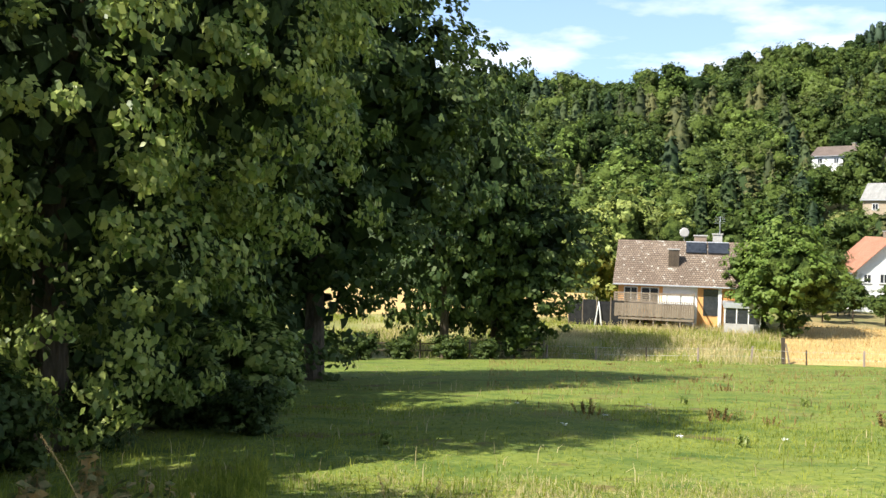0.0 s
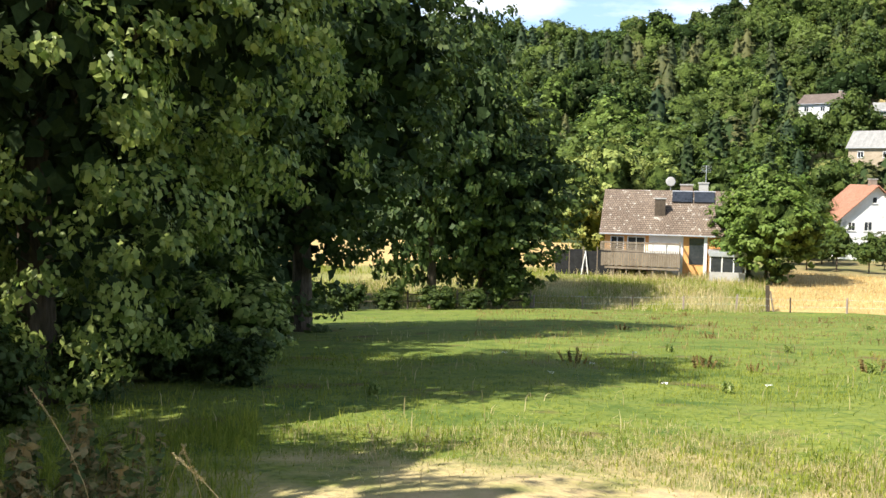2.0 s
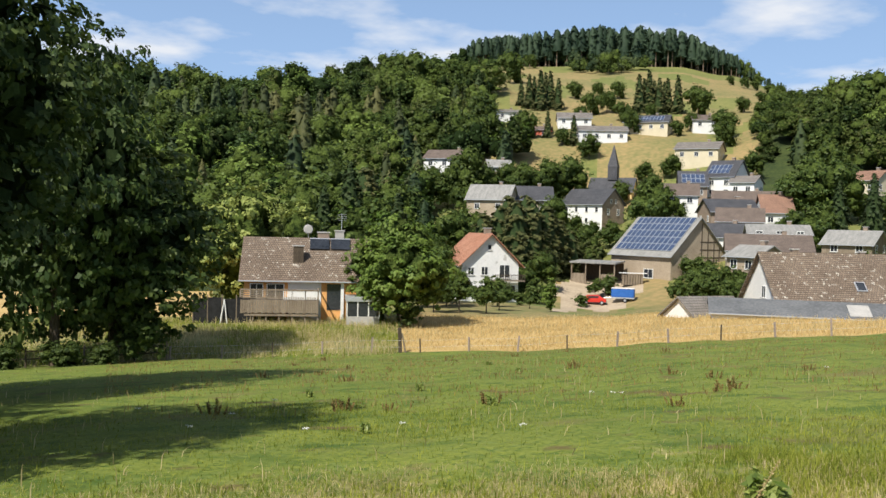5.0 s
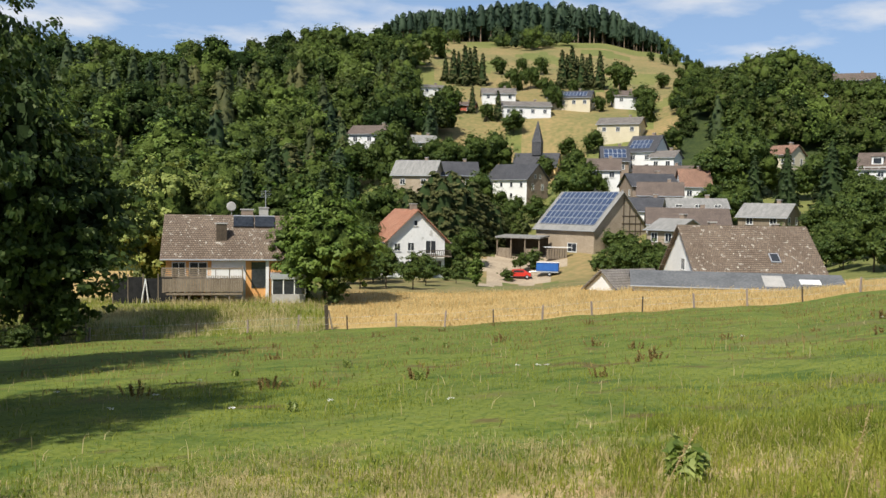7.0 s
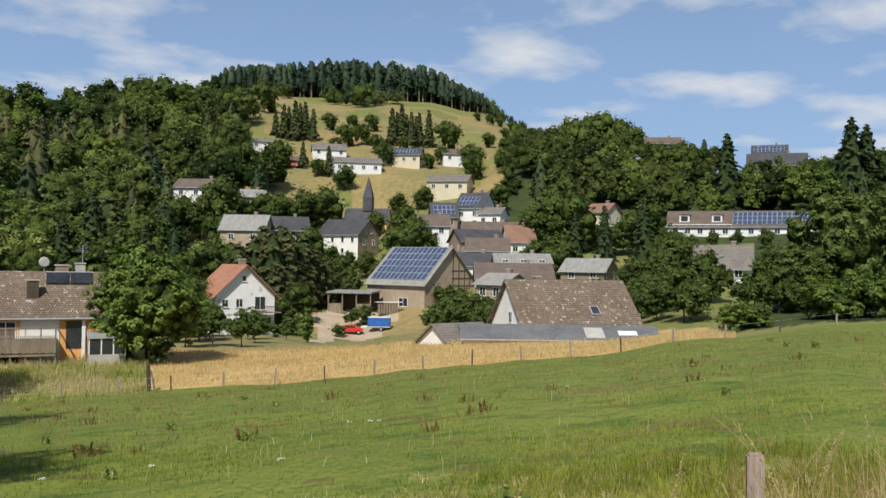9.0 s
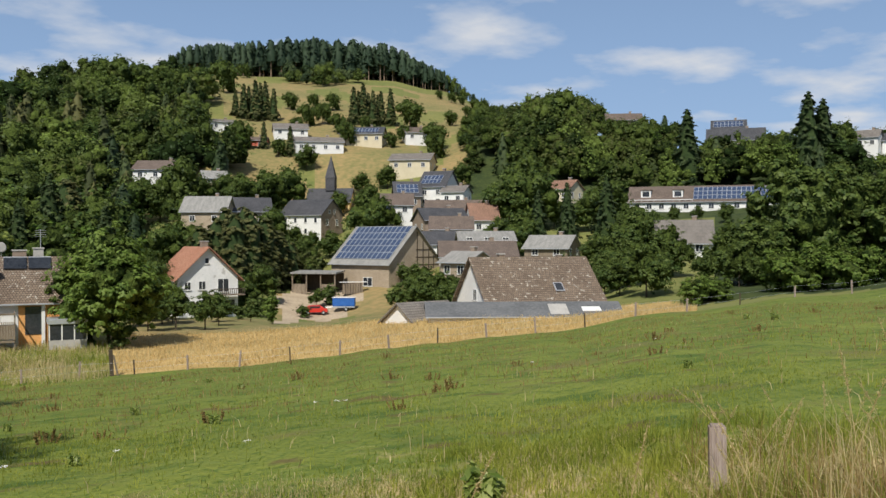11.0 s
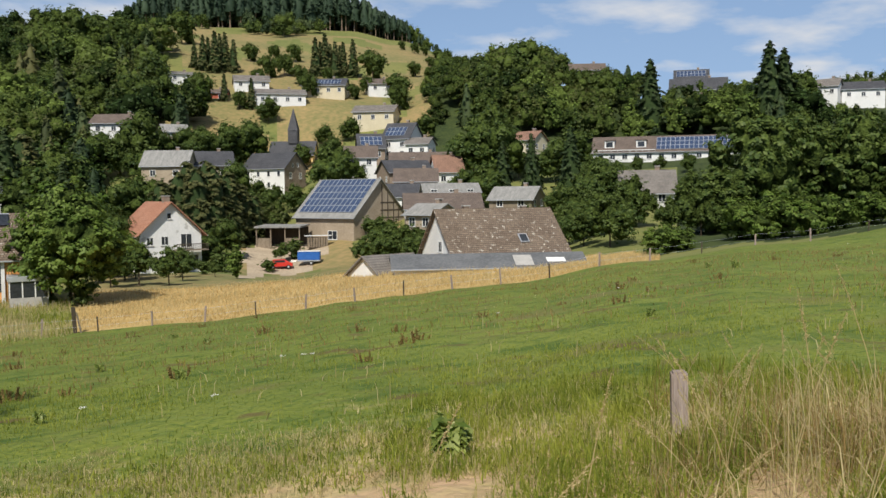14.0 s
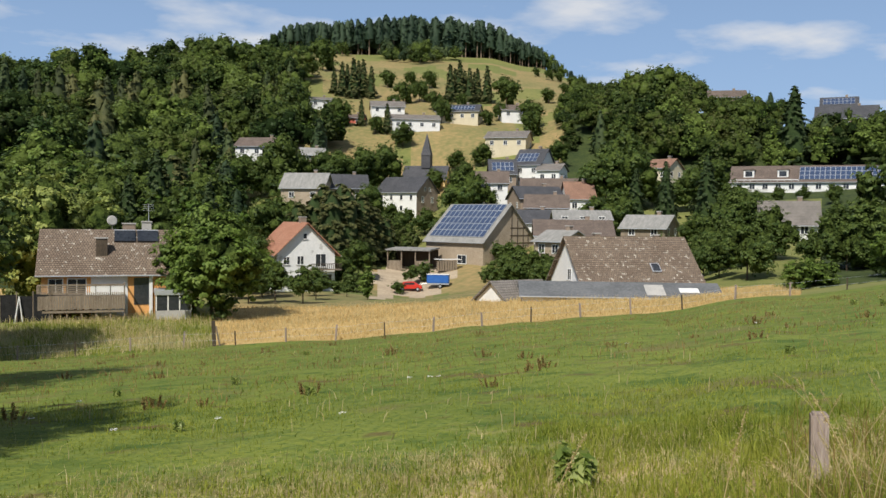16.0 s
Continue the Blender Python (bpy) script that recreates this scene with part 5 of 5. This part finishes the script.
for x in (-3.9, -1.3, 1.3, 3.9):
    part("post", boxed(x - 0.1, x + 0.1, -2.4, -2.2, -2, 2.5), "wood", osh)
for x in (-2.6, 2.6):
    part("low_wall", boxed(x - 1.15, x + 1.15, -2.35, -2.25, -2, 0.7), "wood", osh)
pile = thing("wood_pile", stand(39.9, 158, 10), "stacked firewood under a pale board", "wood pile")
for k in range(40):
    x, z = -1.8 + (k % 8) * 0.45, 0.2 + (k // 8) * 0.36
    part("log", rod(bmesh.new(), (x, -0.5, z), (x + random.uniform(-0.05, 0.05), 0.5, z), 0.2, 0.19, 7), "wood", pile)
part("cover_board", boxed(-2.4, 2.2, -0.7, 0.7, 2.0, 2.08), "frame", pile)

# timber framing on the barn's gable
barn = bpy.data.objects["solar_barn"]
for k in range(5):
    z = 1.2 + k * 1.35
    half = 6.6 if z < 4.4 else 6.6 * (1 - (z - 4.4) / 6.6)
    part("timber", boxed(6.985, 7.04, max(0.2, -half), half, z, z + 0.2), "darkwood", barn)
for y in (0.6, 2.2, 3.8, 5.2):
    top = 4.4 + 6.4 * (1 - abs(y) / 7) - 0.3
    part("timber", boxed(6.985, 7.05, y - 0.1, y + 0.1, 0.5, top), "darkwood", barn)

# skylight, patches on the mossy roof and the felt roof; balcony of the white house
for ob, x, s0, w, h2, mt, nm in ((bpy.data.objects["mossy_roof_house"], 1.4, 1.5, 1.0, 1.2, "glass", "skylight"),):
    m = pose(0, -4.8, 3.04) @ pose(0, 0, 0, math.degrees(math.atan2(4.5, 4.8)))
    sk = part("skylight", boxed(x, x + w, s0, s0 + h2, 0.16, 0.26, bevel=0.02), "alu", ob, m=m)
    part("pane", boxed(x + 0.1, x + w - 0.1, s0 + 0.1, s0 + h2 - 0.1, 0.255, 0.275), "glass", sk)
felt = bpy.data.objects["lean_to"]
m = pose(0, -3.0, 1.72) @ pose(0, 0, 0, math.degrees(math.atan2(1.1, 3.0)))
part("roof_patch", boxed(2.4, 4.2, 0.2, 2.6, 0.162, 0.19), "concrete", felt, "pale grey roof patch", m=m)
part("roof_light", boxed(5.6, 7.4, 0.9, 1.9, 0.162, 0.2), "frame", felt, "white roof panel", m=m)
gh = bpy.data.objects["white_gable_house"]
part("balcony_floor", boxed(5.5, 6.9, 0.2, 4.9, 2.1, 2.25), "wood", gh)
part("balcony_rail", boxed(6.84, 6.92, 0.2, 4.9, 3.0, 3.1), "darkwood", gh)
for k in range(16):
    part("baluster", boxed(6.85, 6.9, 0.25 + k * 0.3, 0.33 + k * 0.3, 2.25, 3.0), "darkwood", gh)

# ======== grasses and weeds ========
def blade_field(name, label, n, b0, b1, r0, r1, h0, h1, width, material, seed, power=1.0, lean=0.35, keep=None, bunch=0.0):
    """Single grass blades over a stretch of ground, denser towards the path. One mesh."""
    rng = np.random.default_rng(seed)
    b = np.radians(rng.uniform(b0, b1, n))
    u = rng.uniform(0, 1, n) ** power
    r = r0 + (r1 - r0) * u
    if r0 < 18:  # a ragged inner edge
        bd = np.degrees(b)
        r = r + rng.exponential(0.25, n) - 0.35 + 0.28 * np.sin(bd * 0.83 + seed) + 0.2 * np.sin(bd * 2.1 + 2 * seed) + 0.12 * np.sin(bd * 5.3)
    x, y = r * np.sin(b), r * np.cos(b)
    if bunch:
        g = np.array([noise.noise((float(a) * bunch, float(c) * bunch, seed)) for a, c in zip(x, y)])
        ok = g > rng.uniform(-0.35, 0.25, n)
        x, y, r = x[ok], y[ok], r[ok]
    if keep is not None:
        ok = keep(x, y)
        x, y, r = x[ok], y[ok], r[ok]
    n = len(x)
    z = height(x, y) - 0.03
    hh = rng.uniform(h0, h1, n)
    a, l, w = rng.uniform(0, 6.28, n), rng.normal(0, lean, n), width * rng.uniform(0.6, 1.4, n)
    face = rng.uniform(0, 3.14, n)
    base = np.stack([x, y, z], 1)
    side = np.stack([np.cos(face), np.sin(face), np.zeros(n)], 1) * (w / 2)[:, None]
    bend = np.stack([np.cos(a) * l, np.sin(a) * l, 1 / (1 + 0.6 * l * l)], 1) * hh[:, None]
    mid = base + bend * np.array((0.25, 0.25, 0.68))
    v = np.empty((n, 6, 3))
    v[:, 0], v[:, 1], v[:, 2], v[:, 3] = base - side, base + side, mid + side * 0.8, mid - side * 0.8
    v[:, 4], v[:, 5] = base + bend + side * 0.12, base + bend - side * 0.12
    k = np.arange(n)[:, None] * 6
    f = np.concatenate([k + np.array((0, 1, 2, 3)), k + np.array((3, 2, 4, 5))])
    ob = link_mesh(name, v.reshape(-1, 3), f, material)
    return tagged(ob, label, "grass", kind="stuff")


blade_field("meadow_grass", "short green meadow grass", 76000, -22, 80, 7.6, 22, 0.03, 0.11, 0.011, "blade", 21, 1.4, 0.9)
blade_field("meadow_grass", "green meadow grass further down the slope", 28000, -14, 80, 20, 66, 0.04, 0.09, 0.030, "blade", 22, 0.8, 0.9, bunch=0.25)
blade_field("meadow_grass", "long grass in the shade of the trees", 16000, -32, -5, 4.6, 11, 0.08, 0.3, 0.010, "blade", 38, 0.8, 0.9, bunch=0.5)
blade_field("meadow_grass", "tufts of taller meadow grass", 16000, -18, 80, 8.5, 30, 0.08, 0.2, 0.010, "blade", 36, 1.2, 0.9, bunch=0.8)
blade_field("dry_grass", "dry straw-coloured grass along the path", 24000, -4, 58, 7.2, 11.0, 0.03, 0.15, 0.006, "dryblade", 23, 1.1, 1.1, bunch=0.9)
blade_field("dry_grass", "dry grass beside the weathered post", 2600, 60, 84, 5.2, 9.5, 0.12, 0.38, 0.006, "dryblade", 24, 0.9, 1.1, bunch=0.7)
blade_field("dry_grass", "tall dry grass beside the path", 1300, 67.5, 84, 4.6, 9.0, 0.25, 0.75, 0.006, "dryblade", 31, 0.9, 1.15, bunch=0.6)
blade_field("dry_grass", "brown withered stems beside the path", 6500, 60.5, 84, 4.8, 9.5, 0.15, 0.5, 0.006, "sorrel", 34, 0.9, 1.1, bunch=0.5)
blade_field("meadow_grass", "long green grass beside the post", 26000, 56, 84, 5.0, 11.5, 0.08, 0.36, 0.008, "blade", 25, 0.9, 1.2, bunch=0.6, keep=lambda x, y: np.degrees(np.arctan2(x, y)) > 56.5 + 6 * ((np.sin(x * 91.7 + y * 57.3) * 43758.5) % 1) ** 1.3 + 2.5 * np.sin(np.hypot(x, y) * 4.1))
blade_field("meadow_grass", "mixed green grass between path and meadow", 26000, 44, 66, 5.6, 11.5, 0.05, 0.19, 0.008, "blade", 37, 0.9, 1.2, bunch=0.9)
blade_field("dry_grass", "scattered dry stems in the meadow", 2500, -15, 82, 10, 60, 0.12, 0.34, 0.012, "dryblade", 26, 1.0, 0.6, bunch=0.15)
blade_field("dry_grass", "short trampled dry grass on the path", 40000, -20, 62, 5.0, 9.6, 0.02, 0.085, 0.007, "dryblade", 35, 0.8, 1.2, bunch=1.1)
blade_field("sorrel", "rusty sorrel stems in the meadow", 26000, 8, 80, 18, 64, 0.08, 0.26, 0.018, "sorrel", 27, 0.6, 0.6, bunch=0.45)
blade_field("straw", "standing ripe straw stalks", 38000, 25.8, 61, 67, 98, 0.12, 0.36, 0.034, "strawblade", 28, 0.9, 0.8, keep=lambda x, y: np.hypot(x, y) > fence_range(np.degrees(np.arctan2(x, y))) + 0.05)
blade_field("straw", "paler weedy tufts in the straw", 16000, 25.8, 61, 70, 98, 0.25, 0.6, 0.03, "dryblade", 33, 0.9, 0.5, bunch=0.18, keep=lambda x, y: np.hypot(x, y) > fence_range(np.degrees(np.arctan2(x, y))) + 0.05)
blade_field("rough_grass", "long pale unmown grass behind the fence", 26000, 0, 25.4, 67, 90, 0.25, 0.8, 0.032, "dryblade", 29, 0.8, 0.8, bunch=0.2)
blade_field("rough_grass", "long green unmown grass behind the fence", 26000, -4, 25.4, 67, 90, 0.25, 0.8, 0.036, "blade", 30, 0.8, 0.8, bunch=0.2)


sp = random.Random(77)
SORREL = [(sp.uniform(14, 72), sp.uniform(16, 58), sp.uniform(0.35, 0.75), sp.uniform(0, 360)) for k in range(40)]

def stalk(name, label, b, r, h, bend, seed, head=0.2, thick=0.0022):
    """One tall grass stem with a feathery dry seed head."""
    rng = np.random.default_rng(seed)
    ob = thing(name, Matrix.Translation(at(b, r)), label, "grass")
    a = radians(b)
    out = np.array((math.cos(a), -math.sin(a), 0))
    pts = [Vector(out * bend * (k / 6) ** 2 * h) + Vector((0, 0, h * k / 6 * (1 - 0.12 * abs(bend) * (k / 6)))) for k in range(7)]
    bm = bmesh.new()
    for p, q in zip(pts, pts[1:]):
        rod(bm, p, q, thick, thick * 0.8, 5)
    part("stem", bm, "dryblade", ob)
    n = 130
    u = 1 - head * rng.uniform(0, 1, n) ** 0.8
    tip = np.array([pts[min(5, int(k * 6))].lerp(pts[min(5, int(k * 6)) + 1], k * 6 - int(k * 6)) if k < 1 else pts[6] for k in u])
    lv, lf = leaves(tip + rng.normal(0, 1, (n, 3)) * (thick * (0.8 + 9 * (1 - u) * u ** 2))[:, None] * np.array((1, 1, 0.6)) * 2.2, unit(n, rng), thick * 1.7, rng, 3.2)
    link_mesh("seed_head", lv, lf, "dryblade", ob)
    return ob


gr = random.Random(11)
THICKET = [(gr.uniform(61.5, 79), gr.uniform(4.8, 9.0), gr.uniform(0.45, 0.95), gr.uniform(-0.7, 0.7)) for k in range(34)]
for k, (b, r, h, bend) in enumerate(THICKET + [(-4.0, 4.6, 0.85, -0.5), (-7.0, 5.0, 0.8, -0.2), (-13.5, 5.2, 1.15, -0.3), (-22.5, 3.4, 1.0, -0.35), (3.2, 6.2, 0.7, -0.15), (5.5, 6.6, 0.6, 0.1), (44.4, 3.6, 1.15, 0.25), (55.6, 3.4, 1.2, 0.12), (49.5, 3.3, 1.0, 0.45), (58.6, 3.0, 0.95, 0.6), (66.0, 4.2, 1.1, -0.3), (68.0, 4.6, 1.25, 0.2), (70.0, 5.0, 1.3, -0.1), (72.0, 4.4, 1.4, 0.3), (64.5, 5.0, 1.0, 0.15), (73.5, 5.4, 1.4, -0.2), (61.0, 3.8, 0.9, 0.5), (-20.0, 4.0, 0.75, 0.2), (-10.5, 5.6, 0.7, 0.25)]):
    stalk("grass_stalk", "tall dry grass stalk with a pale seed head", b, r, h, bend, 300 + k)


def weed(name, label, h, spread, n, leaf, material, seed, dry=0):
    """A leafy herb: upright stems with leaves up each one."""
    rng = np.random.default_rng(seed)
    ob = thing(name, Matrix(), label, "plant")
    P, N = [], []
    for k in range(n):
        a, q = rng.uniform(0, 6.28), spread * math.sqrt(rng.uniform(0, 1))
        top = Vector((math.cos(a) * q * 1.5, math.sin(a) * q * 1.5, h * rng.uniform(0.6, 1.0)))
        foot = Vector((math.cos(a) * q, math.sin(a) * q, -0.05))
        part("stem", rod(bmesh.new(), foot, top, 0.006, 0.004, 5), "sorrel" if dry else material, ob)
        for u in np.linspace(0.15, 1.0, 14):
            for s in range(3):
                d = unit(1, rng)[0] * leaf * 0.8
                P.append(np.array(foot.lerp(top, float(u))) + d * np.array((1, 1, 0.3)))
                N.append(d / leaf + np.array((0, 0, 0.8)))
    lv, lf = leaves(np.array(P), np.array(N), leaf, rng, 2.0)
    link_mesh("foliage", lv, lf, material, ob)
    return ob


place(weed("nettle", "dusty nettle clump with drying leaves", 0.75, 0.3, 9, 0.045, "nettle", 41, 1), [(-22.0, 6.0, 1.1, 0), (-19.5, 6.2, 1.2, 40), (-17.0, 6.2, 1.15, 80), (-14.6, 6.4, 1.1, 120), (-12.4, 6.6, 0.85, 160), (-24.5, 5.8, 1.1, 200), (-20.8, 5.4, 0.95, 250), (-16, 5.6, 0.8, 30), (-18.2, 5.6, 0.85, 300)])
place(weed("dock_plant", "broad-leaved dock plant standing in the meadow", 0.30, 0.16, 9, 0.06, "leaf_near", 42), [(47.6, 7.9, 1, 0), (23.6, 15, 0.5, 30), (31.5, 19.5, 0.6, 60), (26.9, 26, 0.6, 60), (20.0, 24, 0.6, 10), (33.0, 34, 0.6, 20), (31.2, 40, 0.7, 80), (63.8, 44, 0.8, 20), (65.4, 40, 0.8, 60), (1.8, 13.5, 0.6, 0), (60.5, 20, 0.5, 70)])

place(weed("sorrel_plant", "rusty brown sorrel clump in the meadow", 0.36, 0.34, 9, 0.04, "sorrel", 43, 1), SORREL)


def umbel(b, r, h, seed):
    rng = np.random.default_rng(seed)
    ob = thing("wild_carrot", Matrix.Translation(at(b, r)), "white-flowered wild carrot in the meadow", "flower")
    part("stem", rod(bmesh.new(), (0, 0, -0.05), (0.03, 0, h), 0.004, 0.003, 5), "blade", ob)
    n = 24
    a, q = rng.uniform(0, 6.28, n), 0.05 * np.sqrt(rng.uniform(0, 1, n))
    lv, lf = leaves(np.stack([np.cos(a) * q + 0.03, np.sin(a) * q, h + rng.uniform(-0.01, 0.01, n)], 1), np.tile((0, 0, 1.0), (n, 1)), 0.022, rng, 1.1, 0.3)
    link_mesh("flower_head", lv, lf, "petal", ob)


for k, (b, r, h) in enumerate([(38.9, 17.5, 0.35), (39.4, 17.9, 0.3), (37.6, 18.2, 0.3), (71.5, 48, 0.6), (70.9, 50, 0.6), (13, 14, 0.3), (15.5, 16, 0.3), (26, 12.5, 0.4), (20, 13, 0.3), (51, 22, 0.4), (10, 18, 0.3), (58.5, 25, 0.4), (33.5, 12.2, 0.35), (18, 19, 0.3)]):
    umbel(b, r, h, 500 + k)

# ======== posts near the path ========
post = thing("fence_post", Matrix.Translation(at(62.1, 7.8)), "weathered grey wooden post in the long grass", "post")
part("post", boxed(-0.066, 0.066, -0.07, 0.07, -0.4, 0.52, bevel=0.015), "postwood", post, m=pose(0, 0, 0, 2, -1, -55))
pole = thing("steel_post", Matrix.Translation(at(-22.7, 4.6)), "grey galvanised steel post among nettles", "post")
part("post", rod(bmesh.new(), (0, 0, -0.3), (-0.03, 0, 1.75), 0.045, 0.045, 14), "alu", pole)
for k, (b, r) in enumerate([(-19.5, 12.5), (-8.6, 20.5)]):
    pp = thing("old_fence_post", Matrix.Translation(at(b, r)), "old grey fence post in the shade", "post")
    part("post", boxed(-0.06, 0.06, -0.06, 0.06, -0.3, 0.8, bevel=0.01), "wood", pp, m=pose(0, 0, 0, 3, 2, 20 * k))
